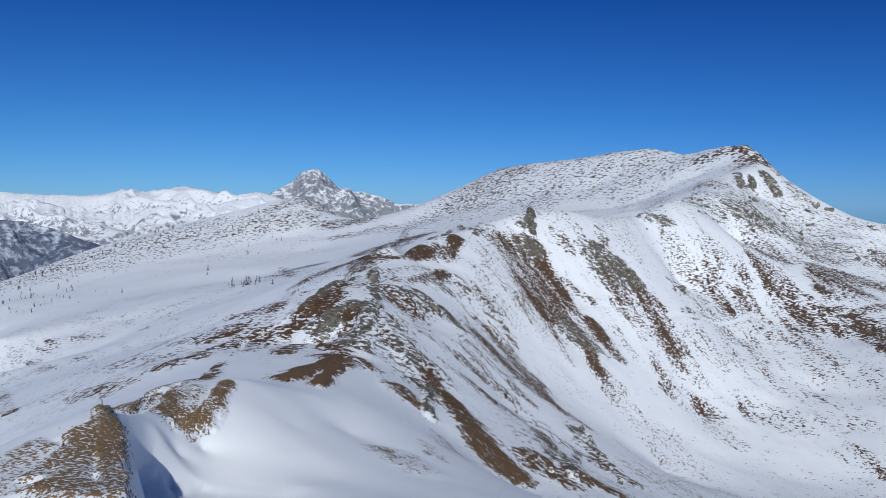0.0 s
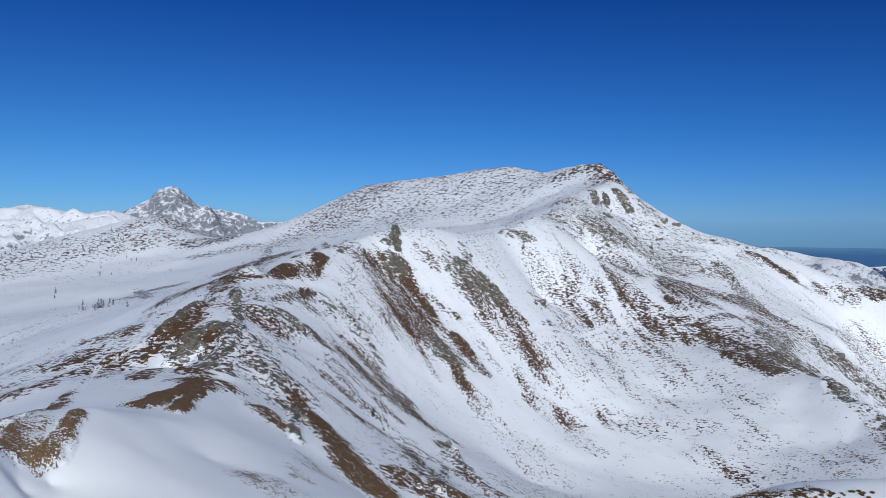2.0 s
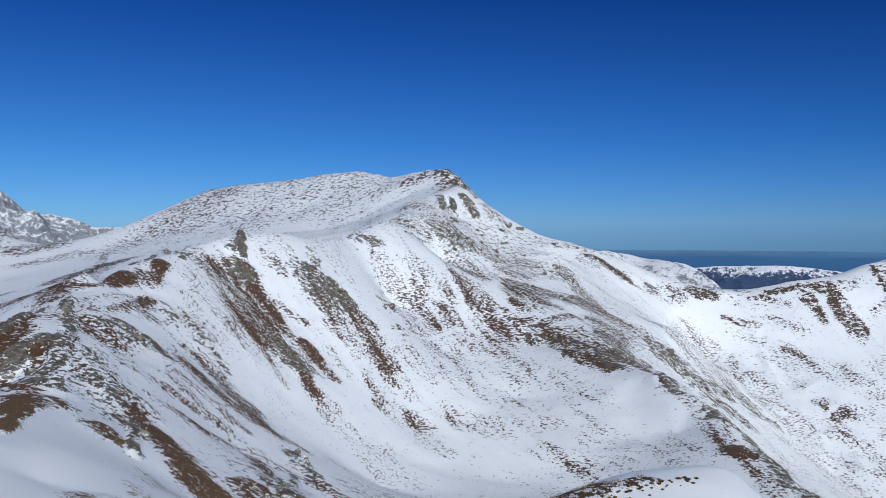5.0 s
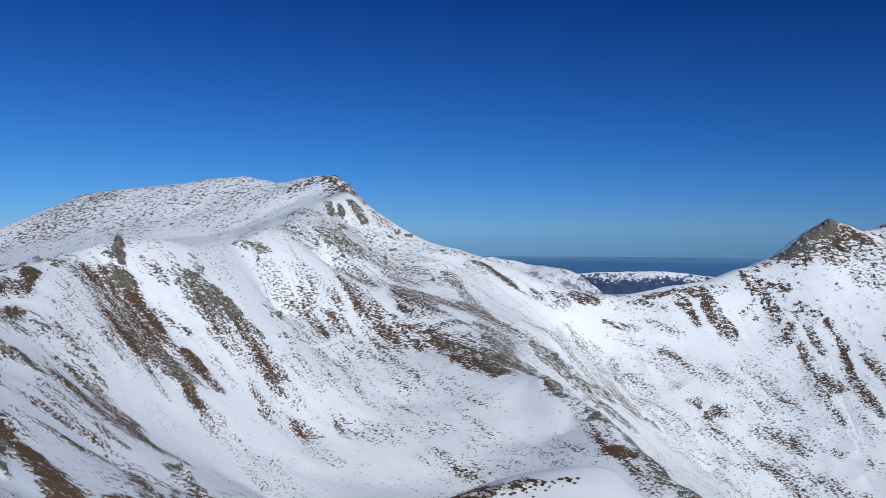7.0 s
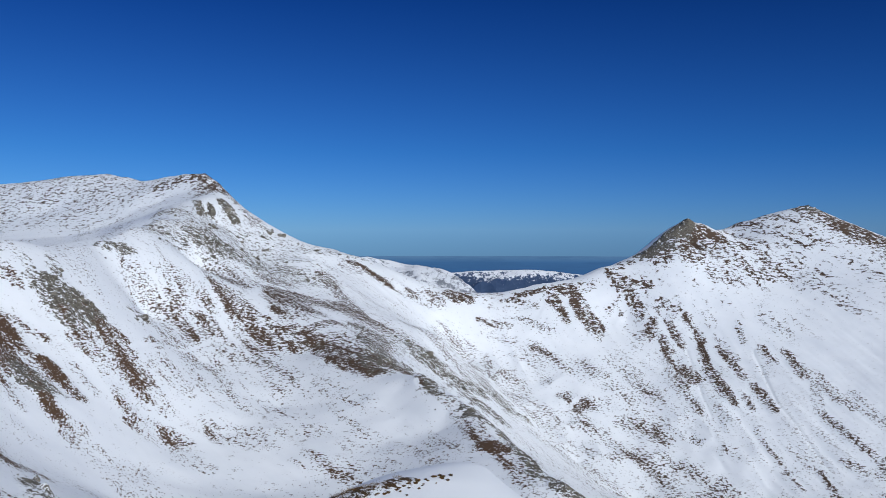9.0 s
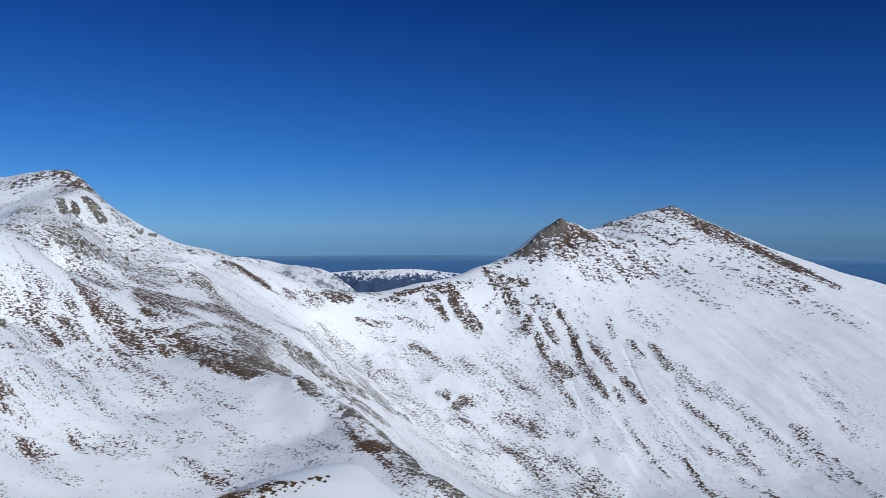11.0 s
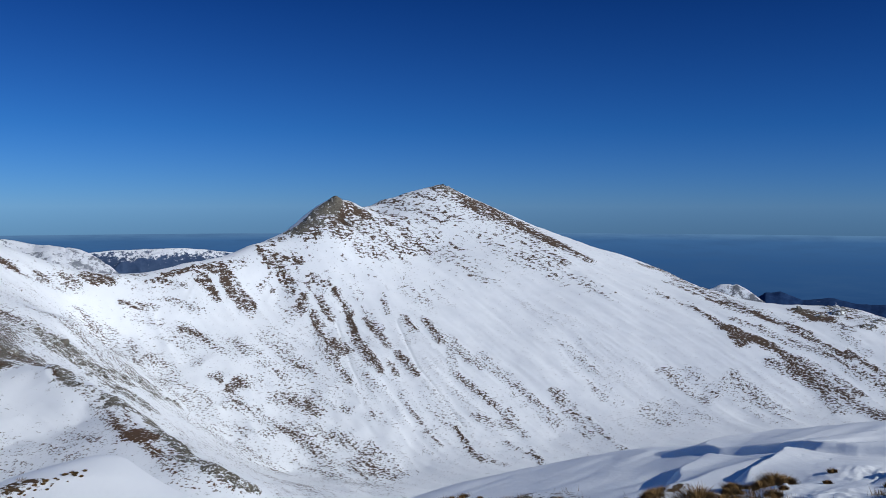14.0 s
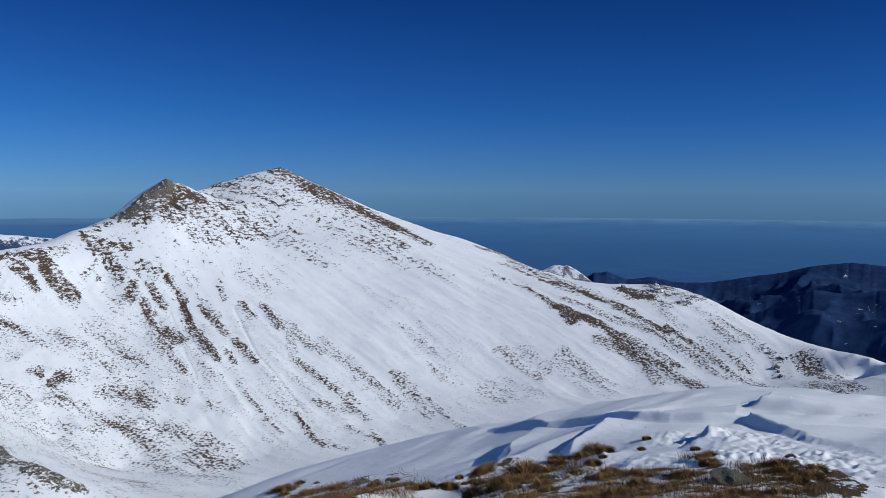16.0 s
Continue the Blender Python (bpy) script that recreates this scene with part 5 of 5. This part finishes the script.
TUFTS = [
    (7.23, 4.24, 0.20), (6.21, 4.32, 0.30), (5.42, 3.93, 0.21), (5.22, 3.49, 0.16), (6.67, 5.10, 0.16), (6.60, 5.11, 0.14), (7.11, 4.42, 0.07), (7.17, 4.30, 0.09),
    (7.07, 4.55, 0.06), (6.44, 3.70, 0.06), (7.59, 3.88, 0.07), (6.96, 3.61, 0.06), (6.86, 3.08, 0.07), (5.82, 2.47, 0.08), (5.86, 2.25, 0.09), (5.87, 2.33, 0.07),
    (6.03, 2.20, 0.06), (6.10, 2.11, 0.07), (6.40, 2.17, 0.06), (5.73, 1.82, 0.15), (5.52, 1.85, 0.13), (5.68, 1.70, 0.09), (5.15, 1.83, 0.14), (5.04, 1.92, 0.11),
    (5.24, 2.41, 0.09), (5.48, 2.76, 0.10), (5.62, 2.95, 0.10), (5.64, 3.14, 0.09), (5.23, 2.94, 0.10), (5.88, 3.61, 0.10)]
TUFTS += [
    (5.66, 3.57, 0.09), (5.36, 3.46, 0.08), (4.96, 2.18, 0.10), (4.96, 2.39, 0.10), (4.95, 2.88, 0.09), (5.01, 2.72, 0.09), (5.01, 2.04, 0.10), (6.91, 8.40, 0.15),
    (5.17, 5.16, 0.06), (7.27, 8.23, 0.06), (6.66, 7.69, 0.12), (4.69, 4.96, 0.07), (5.69, 5.22, 0.05), (5.76, 5.18, 0.06), (6.07, 5.09, 0.08), (6.13, 5.07, 0.05),
    (5.74, 2.21, 0.06), (6.02, 1.76, 0.06), (5.98, 1.84, 0.05), (5.47, 2.04, 0.07), (5.26, 1.74, 0.10)]
rng = random.Random(17)
for _ in range(60):                   # small tufts along the foot of the snow drift
    t = rng.random()
    TUFTS.append((2.75 + 2.4 * t + rng.gauss(0, 0.12), 17.0 + 1.1 * t + rng.gauss(0, 0.14), rng.uniform(0.03, 0.08)))
STONES = [(5.33, 2.14, 0.42, 0.35), (7.11, 7.25, 0.20, 0.60), (7.25, 6.93, 0.15, 0.70), (7.04, 7.47, 0.14, 0.60), (7.2, 7.1, 0.10, 0.6), (5.08, 3.18, 0.06, 0.50)]
CAIRN, STAKE = (718, 886), (-45.5, 52.0)


def land_at(x, y):
    k = hills(np.array([math.degrees(math.atan2(x, y))]), np.array([math.hypot(x, y)]))[0]
    return LAND_PARTS[k][0]


def part(name, bm, material, parent=None, label="", smooth=False):
    me = bpy.data.meshes.new(name)
    bm.to_mesh(me)
    bm.free()
    if smooth:
        me.polygons.foreach_set("use_smooth", np.ones(len(me.polygons), bool))
    me.materials.append(material)
    ob = new(name, me)
    if parent:
        ob.parent = parent
    return tagged(ob, label)


def sheet(name, verts, faces, material):
    """One mesh out of many small pieces."""
    me = bpy.data.meshes.new(name)
    me.from_pydata(verts, [], faces)
    me.materials.append(material)
    return new(name, me)


def stone_material(name, lo, mid, hi, snowy):
    m, N, K, bsdf = nodes_of(name)
    geo = N.new("ShaderNodeNewGeometry")
    obj = N.new("ShaderNodeTexCoord").outputs["Object"]
    info = N.new("ShaderNodeObjectInfo")
    n1 = noisen(N, K, obj, 1.6, 8, 0.7)
    n2 = noisen(N, K, obj, 5.0, 6, 0.7)
    c = ramp(N, K, n1, ((0.3, lo), (0.5, mid), (0.72, hi)))
    tone = mathn(N, K, "ADD", 0.75, mathn(N, K, "MULTIPLY", info.outputs["Random"], 0.5))
    v = N.new("ShaderNodeMix")
    v.data_type, v.blend_type = "RGBA", "MULTIPLY"
    v.inputs[0].default_value = 1.0
    K.new(c, v.inputs[6])
    K.new(tone, v.inputs[7])
    lichen = mathn(N, K, "MULTIPLY", mathn(N, K, "SUBTRACT", n2, 0.58), 7.0, True)
    c = mixc(N, K, mathn(N, K, "MULTIPLY", lichen, 0.6), v.outputs[2], (0.25, 0.24, 0.18))
    sep = N.new("ShaderNodeSeparateXYZ")
    K.new(geo.outputs["Normal"], sep.inputs[0])
    cap = mathn(N, K, "ADD", sep.outputs[2], mathn(N, K, "MULTIPLY", mathn(N, K, "SUBTRACT", n2, 0.5), 1.6))
    cap = mathn(N, K, "MULTIPLY", mathn(N, K, "SUBTRACT", cap, snowy), 8.0, True)
    K.new(mixc(N, K, cap, c, (0.82, 0.85, 0.89)), bsdf.inputs["Base Color"])
    bsdf.inputs["Roughness"].default_value = 0.85
    bsdf.inputs["Specular IOR Level"].default_value = 0.2
    b = N.new("ShaderNodeBump")
    b.inputs["Strength"].default_value, b.inputs["Distance"].default_value = 0.7, 0.15
    K.new(n1, b.inputs["Height"])
    K.new(b.outputs[0], bsdf.inputs["Normal"])
    return m


def island_material(name, stops, rough=0.95):
    m, N, K, bsdf = nodes_of(name)
    geo = N.new("ShaderNodeNewGeometry")
    n = noisen(N, K, geo.outputs["Position"], 3.0, 4, 0.7)
    f = mathn(N, K, "ADD", mathn(N, K, "MULTIPLY", geo.outputs["Random Per Island"], 0.7), mathn(N, K, "MULTIPLY", mathn(N, K, "SUBTRACT", n, 0.35), 0.6), True)
    K.new(ramp(N, K, f, stops), bsdf.inputs["Base Color"])
    bsdf.inputs["Roughness"].default_value = rough
    bsdf.inputs["Specular IOR Level"].default_value = 0.1
    return m


CRAG = stone_material("lichened_crag", (0.040, 0.036, 0.031), (0.14, 0.128, 0.108), (0.29, 0.27, 0.23), 0.72)
SLAB = stone_material("summit_stone", (0.05, 0.048, 0.04), (0.15, 0.145, 0.12), (0.30, 0.29, 0.24), 1.25)
TUSSOCK = island_material("dry_tussock", ((0.0, (0.018, 0.011, 0.008)), (0.5, (0.055, 0.033, 0.021)), (1.0, (0.125, 0.082, 0.050))))
CHIP = island_material("rock_chips", ((0.0, (0.026, 0.023, 0.020)), (0.5, (0.10, 0.09, 0.074)), (1.0, (0.23, 0.21, 0.175))))
STRAW = island_material("straw", ((0.0, (0.030, 0.017, 0.008)), (0.5, (0.17, 0.095, 0.036)), (1.0, (0.46, 0.31, 0.14))), 0.8)
BARK = island_material("larch_bark", ((0.0, (0.03, 0.022, 0.018)), (1.0, (0.08, 0.06, 0.045))))
TWIGS = island_material("larch_twigs", ((0.0, (0.018, 0.017, 0.013)), (0.6, (0.05, 0.042, 0.03)), (1.0, (0.10, 0.08, 0.055))))
WOOD = island_material("weathered_wood", ((0.0, (0.08, 0.06, 0.045)), (1.0, (0.18, 0.14, 0.10))))


def rock_mesh(seed, cuts=2):
    """An angular block of rock, about one unit wide, its foot at z = -0.35."""
    rng = random.Random(seed)
    bm = bmesh.new()
    bmesh.ops.create_icosphere(bm, subdivisions=cuts + 1, radius=0.5)
    planes = []
    for _ in range(9):
        d = Vector((rng.uniform(-1, 1), rng.uniform(-1, 1), rng.uniform(-0.7, 1))).normalized()
        planes.append((d, rng.uniform(0.20, 0.40)))
    off = Vector((seed * 3.1, seed * 1.7, 0))
    for v in bm.verts:
        for d, k in planes:
            over = v.co.dot(d) - k
            if over > 0:
                v.co -= d * over * 0.92
        v.co += v.co.normalized() * (0.07 * noise.noise(v.co * 4 + off) + 0.03 * noise.noise(v.co * 11 + off))
    me = bpy.data.meshes.new("boulder")
    bm.to_mesh(me)
    bm.free()
    return me


ROCK_SHAPES = [rock_mesh(k) for k in range(7)]
for me in ROCK_SHAPES:
    me.materials.append(CRAG)
rng = random.Random(61)
LISTED = len(BOULDERS)
for name, size, gap in (("rib_right", 2.2, 0.02), ("rib_first", 1.3, 0.03), ("rib_second", 1.6, 0.025), ("brown_knoll", 1.2, 0.05)):
    for p in dense(LAND[name][2:] if name == "rib_right" else LAND[name], gap):
        r = math.hypot(p[0], p[1])
        spread = 0.012 * r
        BOULDERS.append((p[0] + rng.uniform(-1, 1) * spread, p[1] + rng.uniform(-1, 1) * spread, size * rng.uniform(0.4, 1.2), rng.uniform(0.5, 1.0)))
for strokes in ROCK.values():         # blocks standing out of the bare rock
    for x1, y1, x2, y2, half, level in strokes:
        for _ in range(4):
            t, s = rng.random(), rng.uniform(-0.8, 0.8) * half
            d = math.hypot(x2 - x1, y2 - y1) + 1e-6
            x, y = x1 + (x2 - x1) * t - (y2 - y1) / d * s, y1 + (y2 - y1) * t + (x2 - x1) / d * s
            r = math.hypot(x, y)
            BOULDERS.append((x, y, r * rng.uniform(0.0028, 0.0085), rng.uniform(0.45, 0.95)))
rz = height(*zip(*[(b[0], b[1]) for b in BOULDERS]))
for k, ((x, y, wide, tall), z) in enumerate(zip(BOULDERS, rz)):
    rng = random.Random(100 + k)
    ob = new("boulder", ROCK_SHAPES[k % 7])
    ob.matrix_world = Matrix.LocRotScale((x, y, z + 0.22 * wide * tall), Euler((rng.uniform(-0.3, 0.3), rng.uniform(-0.3, 0.3), rng.uniform(0, 6.28))),
                                         (wide * rng.uniform(0.95, 1.2), wide * rng.uniform(0.8, 1.1), wide * tall))
    if k >= LISTED:
        ob.name = "rock_outcrop"
        ob.parent = LANDS[land_at(x, y)]
        continue
    look_of = "tall grey lichened rock pinnacle standing on the snowy ridge" if tall > 1.4 else "grey lichened rock outcrop half buried in snow"
    tagged(ob, look_of, "rock", "rocks on the ridges")

STONE_SHAPES = []
for k in range(3):
    me = rock_mesh(40 + k, 3)
    me.materials.append(SLAB)
    STONE_SHAPES.append(me)
sz = height(*zip(*[(b[0], b[1]) for b in STONES]))
for k, ((x, y, wide, tall), z) in enumerate(zip(STONES, sz)):
    ob = new("stone", STONE_SHAPES[k % 3])
    ob.matrix_world = Matrix.LocRotScale((x, y, z + 0.10 * wide * tall), Euler((0.08, -0.06, 0.5 + 2.1 * k)), (wide * 1.1, wide * 0.8, wide * tall))
    tagged(ob, "flat grey lichened stone slab among dry grass" if wide > 0.3 else "small grey stone sticking out of the snow", "stone", "stones on the summit")


# dry grass and broken rock that come through the snow, on the strokes above
def scatter(strokes, seed, spread, dense_at, squash):
    rng = np.random.default_rng(seed)
    verts, faces = [], []
    for x1, y1, x2, y2, half, level in strokes:
        r = math.hypot((x1 + x2) / 2, (y1 + y2) / 2)
        if r < 40:
            continue
        size = min(max(r * 0.0017, 0.22), 1.3) * spread
        length = math.hypot(x2 - x1, y2 - y1) + half
        n = int(min(700, dense_at * length * 2 * half * level ** 2 / size ** 2))
        t, s = rng.uniform(-0.1, 1.1, n), rng.normal(0, 0.62, n) * half
        ux, uy = (x2 - x1) / (length + 1e-6), (y2 - y1) / (length + 1e-6)
        x, y = x1 + (x2 - x1) * t - uy * s, y1 + (y2 - y1) * t + ux * s
        keep = fbm(x / (7 * size), y / (7 * size), 3, seed) + level * 0.9 > rng.uniform(0.2, 0.75, n)
        x, y = x[keep], y[keep]
        if not len(x):
            continue
        z = height(x, y)
        z += 0.5 * level * (0.5 if squash < 0.7 else 1.0)
        # along the contour
        e = 1.0
        gx, gy = bare(x + e, y) - bare(x - e, y), bare(x, y + e) - bare(x, y - e)
        along = np.arctan2(gx, -gy) + rng.normal(0, 0.25, len(x))
        for px, py, pz, a in zip(x, y, z, along):
            k = len(verts)
            sc = size * rng.uniform(0.35, 1.5)
            ca, sa = math.cos(a), math.sin(a)
            for j in range(6):
                w = j * math.pi / 3 + rng.uniform(-0.3, 0.3)
                q, p = sc * rng.uniform(0.6, 1.25) * math.cos(w), sc * 0.38 * rng.uniform(0.6, 1.25) * math.sin(w)
                verts.append((px + q * ca - p * sa, py + q * sa + p * ca, pz - 0.35 * sc))
            verts.append((px + rng.normal(0, 0.15) * sc, py + rng.normal(0, 0.15) * sc, pz + sc * squash * rng.uniform(0.6, 1.2)))
            faces += [(k + j, k + (j + 1) % 6, k + 6) for j in range(6)]
    return verts, faces


for name, strokes, seed, spread, many, squash, material, label in (
        ("dry_grass", GRASS, 11, 0.55, 0.15, 0.42, TUSSOCK, "brown dry grass tussocks poking through the snow"),
        ("broken_rock", ROCK, 12, 0.75, 0.09, 0.62, CHIP, "broken grey rock poking through the snow")):
    for k, land in enumerate(LANDS):
        mine = [s for area in strokes.values() for s in area if land_at((s[0] + s[2]) / 2, (s[1] + s[3]) / 2) == land]
        v, f = scatter(mine, seed + k, spread, many, squash)
        if len(v) > 300:
            ob = sheet(name, v, f, material)
            ob.parent = LANDS[land]
            tagged(ob, label, kind="stuff")


# ---- larches on the far hill
def larch(seed):
    rng = random.Random(seed)
    tree = new("larch")
    bm = bmesh.new()
    bmesh.ops.create_cone(bm, segments=6, radius1=0.16, radius2=0.03, depth=7.0, matrix=Matrix.Translation((0, 0, 3.3)), cap_ends=True)
    for k in range(9):
        h, a = 1.2 + k * 0.6, rng.uniform(0, 6.28)
        reach = 1.7 * (1 - h / 8)
        bmesh.ops.create_cone(bm, segments=4, radius1=0.05, radius2=0.012, depth=reach,
                              matrix=Matrix.Translation((0.5 * reach * math.cos(a), 0.5 * reach * math.sin(a), h)) @ Euler((0, 1.45, a)).to_matrix().to_4x4())
    part("trunk", bm, BARK, tree)
    bm = bmesh.new()
    for _ in range(130):
        h = 0.8 + 6.2 * rng.random() ** 1.25
        reach = (1.75 * (1 - h / 7.6)) * rng.uniform(0.25, 1.1)
        a = rng.uniform(0, 6.28)
        c = Vector((reach * math.cos(a), reach * math.sin(a), h))
        tip = c + Vector((math.cos(a), math.sin(a), rng.uniform(-0.5, 0.5))) * rng.uniform(0.3, 0.55)
        side = Vector((-math.sin(a), math.cos(a), rng.uniform(-0.4, 0.4))) * rng.uniform(0.16, 0.3)
        low = Vector((0, 0, -rng.uniform(0.12, 0.3)))
        q = [bm.verts.new(p) for p in (c + side, c - side, tip, c + low)]
        for tri in ((0, 1, 2), (0, 3, 2), (1, 2, 3)):
            bm.faces.new([q[i] for i in tri])
    part("crown", bm, TWIGS, tree)
    return tagged(tree, "small bare dark larch tree standing in the snow", "tree", "larches on the hill")


LARCHES = [larch(k) for k in range(4)]
rng = random.Random(5)
spots = []
for cx, cy, ax, ay, bx, by, n in GROVES:
    for _ in range(n):
        p, q = rng.uniform(-1, 1), rng.uniform(-1, 1)
        spots.append((cx + p * ax + q * bx, cy + p * ay + q * by))
tz = height(*zip(*spots))
for k, ((x, y), z) in enumerate(zip(spots, tz)):
    m = pose(x, y, z - 0.3, 0, 0, rng.uniform(0, 360))
    if k < 4:
        ob = LARCHES[k]
        ob.matrix_world = m
    else:
        ob = copy_thing(LARCHES[k % 4], m)
    s = rng.choice((0.3, 0.4, 0.5, 0.55, 0.65, 0.85))
    ob.scale = (s, s, s * rng.uniform(0.9, 1.15))


# ---- grass on the summit underfoot
def tuft_mesh(seed, blades=900):
    rng = random.Random(seed)
    verts, faces = [], []
    for _ in range(blades):
        a, d = rng.uniform(0, 6.28), 0.42 * math.sqrt(rng.random())
        bx, by = d * math.cos(a), d * math.sin(a)
        lean = rng.uniform(0.1, 1.0)
        dirx, diry = math.cos(a) * lean + rng.uniform(-0.45, 0.45) - 0.12, math.sin(a) * lean + rng.uniform(-0.45, 0.45) + 0.08
        tall, w = rng.uniform(0.22, 0.42) * (1.15 - 1.4 * d), rng.uniform(0.006, 0.013)
        nx, ny = -math.sin(a + 0.7) * w, math.cos(a + 0.7) * w
        k = len(verts)
        for t in (0.0, 0.4, 0.75):
            px, py, pz = bx + dirx * 0.35 * t * t, by + diry * 0.35 * t * t, tall * t * (1.25 - 0.35 * t) - 0.03
            verts += [(px - nx * (1 - t * 0.5), py - ny * (1 - t * 0.5), pz), (px + nx * (1 - t * 0.5), py + ny * (1 - t * 0.5), pz)]
        verts.append((bx + dirx * 0.40, by + diry * 0.40, tall * 0.86))
        faces += [(k, k + 1, k + 3, k + 2), (k + 2, k + 3, k + 5, k + 4), (k + 4, k + 5, k + 6)]
    me = bpy.data.meshes.new("grass_tuft")
    me.from_pydata(verts, [], faces)
    me.materials.append(STRAW)
    return me


rng = random.Random(21)
for x1, y1, x2, y2, half, level in GRASS["summit_grass"] + GRASS["summit_grass_low"]:
    for _ in range(int(5 + 5 * math.hypot(x2 - x1, y2 - y1))):
        t, s = rng.random(), rng.gauss(0, 0.9) * min(half, 0.35)
        d = math.hypot(x2 - x1, y2 - y1) + 1e-6
        TUFTS.append((x1 + (x2 - x1) * t - (y2 - y1) / d * s, y1 + (y2 - y1) * t + (x2 - x1) / d * s, rng.uniform(0.03, 0.15)))
TUFT_SHAPES = [tuft_mesh(k) for k in range(6)]
gz = height(*zip(*[(t[0], t[1]) for t in TUFTS]))
for k, ((x, y, wide), z) in enumerate(zip(TUFTS, gz)):
    ob = new("grass_tuft", TUFT_SHAPES[k % 6])
    ob.matrix_world = Matrix.LocRotScale((x, y, z), Euler((0, 0, 0.4 * math.sin(k))), (wide * 1.25, wide * 1.25, wide * 1.75))
    tagged(ob, "tuft of dry straw-coloured grass in the wind-blown snow", "grass tuft", "grass tufts on the summit")

# short dry grass between the tufts
rng = random.Random(31)
spots = []
for x1, y1, x2, y2, half, level in GRASS["summit_grass"] + GRASS["summit_grass_low"] + GRASS["drift_grass"]:
    d = math.hypot(x2 - x1, y2 - y1) + 1e-6
    for _ in range(int(3400 * (d + half) * min(half, 0.5))):
        t, s = rng.uniform(-0.1, 1.1), rng.gauss(0, 0.6) * min(half, 0.5)
        spots.append((x1 + (x2 - x1) * t - (y2 - y1) / d * s, y1 + (y2 - y1) * t + (x2 - x1) / d * s))
bz = height(*zip(*spots))
keep = fbm(np.array([p[0] for p in spots]) / 0.35, np.array([p[1] for p in spots]) / 0.35, 3, 77) > -0.12
v, f = [], []
for (x, y), z, ok in zip(spots, bz, keep):
    if not ok:
        continue
    for _ in range(3):
        a, lean, tall, w = rng.uniform(0, 6.28), rng.uniform(0.01, 0.06), rng.uniform(0.025, 0.085), rng.uniform(0.0015, 0.003)
        bx, by = x + rng.gauss(0, 0.02), y + rng.gauss(0, 0.02)
        nx, ny = -math.sin(a) * w, math.cos(a) * w
        k = len(v)
        v += [(bx - nx, by - ny, z - 0.01), (bx + nx, by + ny, z - 0.01), (bx + lean * math.cos(a) - 0.02, by + lean * math.sin(a) + 0.01, z + tall)]
        f.append((k, k + 1, k + 2))
tagged(sheet("short_grass", v, f, STRAW), "short dry straw-coloured grass in the snow", "grass", kind="stuff")

# ---- marks of people: a cairn on the far peak and a stake on the near shoulder
cairn = new("cairn")
cz = float(height(CAIRN[0], CAIRN[1])[0])
cairn.location = (CAIRN[0], CAIRN[1], cz)
rng = random.Random(9)
for k in range(26):
    lvl = k // 7
    a, d = rng.uniform(0, 6.28), rng.uniform(0.2, 2.6) * (1 - lvl / 4.2)
    ob = new("stone", ROCK_SHAPES[k % 7])
    ob.parent = cairn
    ob.matrix_basis = Matrix.LocRotScale((d * math.cos(a), d * math.sin(a), 0.4 + lvl * 0.9), Euler((rng.random(), rng.random(), rng.random() * 6)), (1.9, 1.7, 1.3))
tagged(cairn, "piled stone cairn on the snowy summit", "cairn")
bm = bmesh.new()
bmesh.ops.create_cone(bm, segments=8, radius1=0.05, radius2=0.035, depth=1.1, matrix=Matrix.Translation((0, 0, 0.5)), cap_ends=True)
stake = part("stake", bm, WOOD, None, "thin weathered wooden stake in the grassy shoulder")
stake["category"] = "stake"
stake.location = (STAKE[0], STAKE[1], float(height(STAKE[0], STAKE[1])[0]))
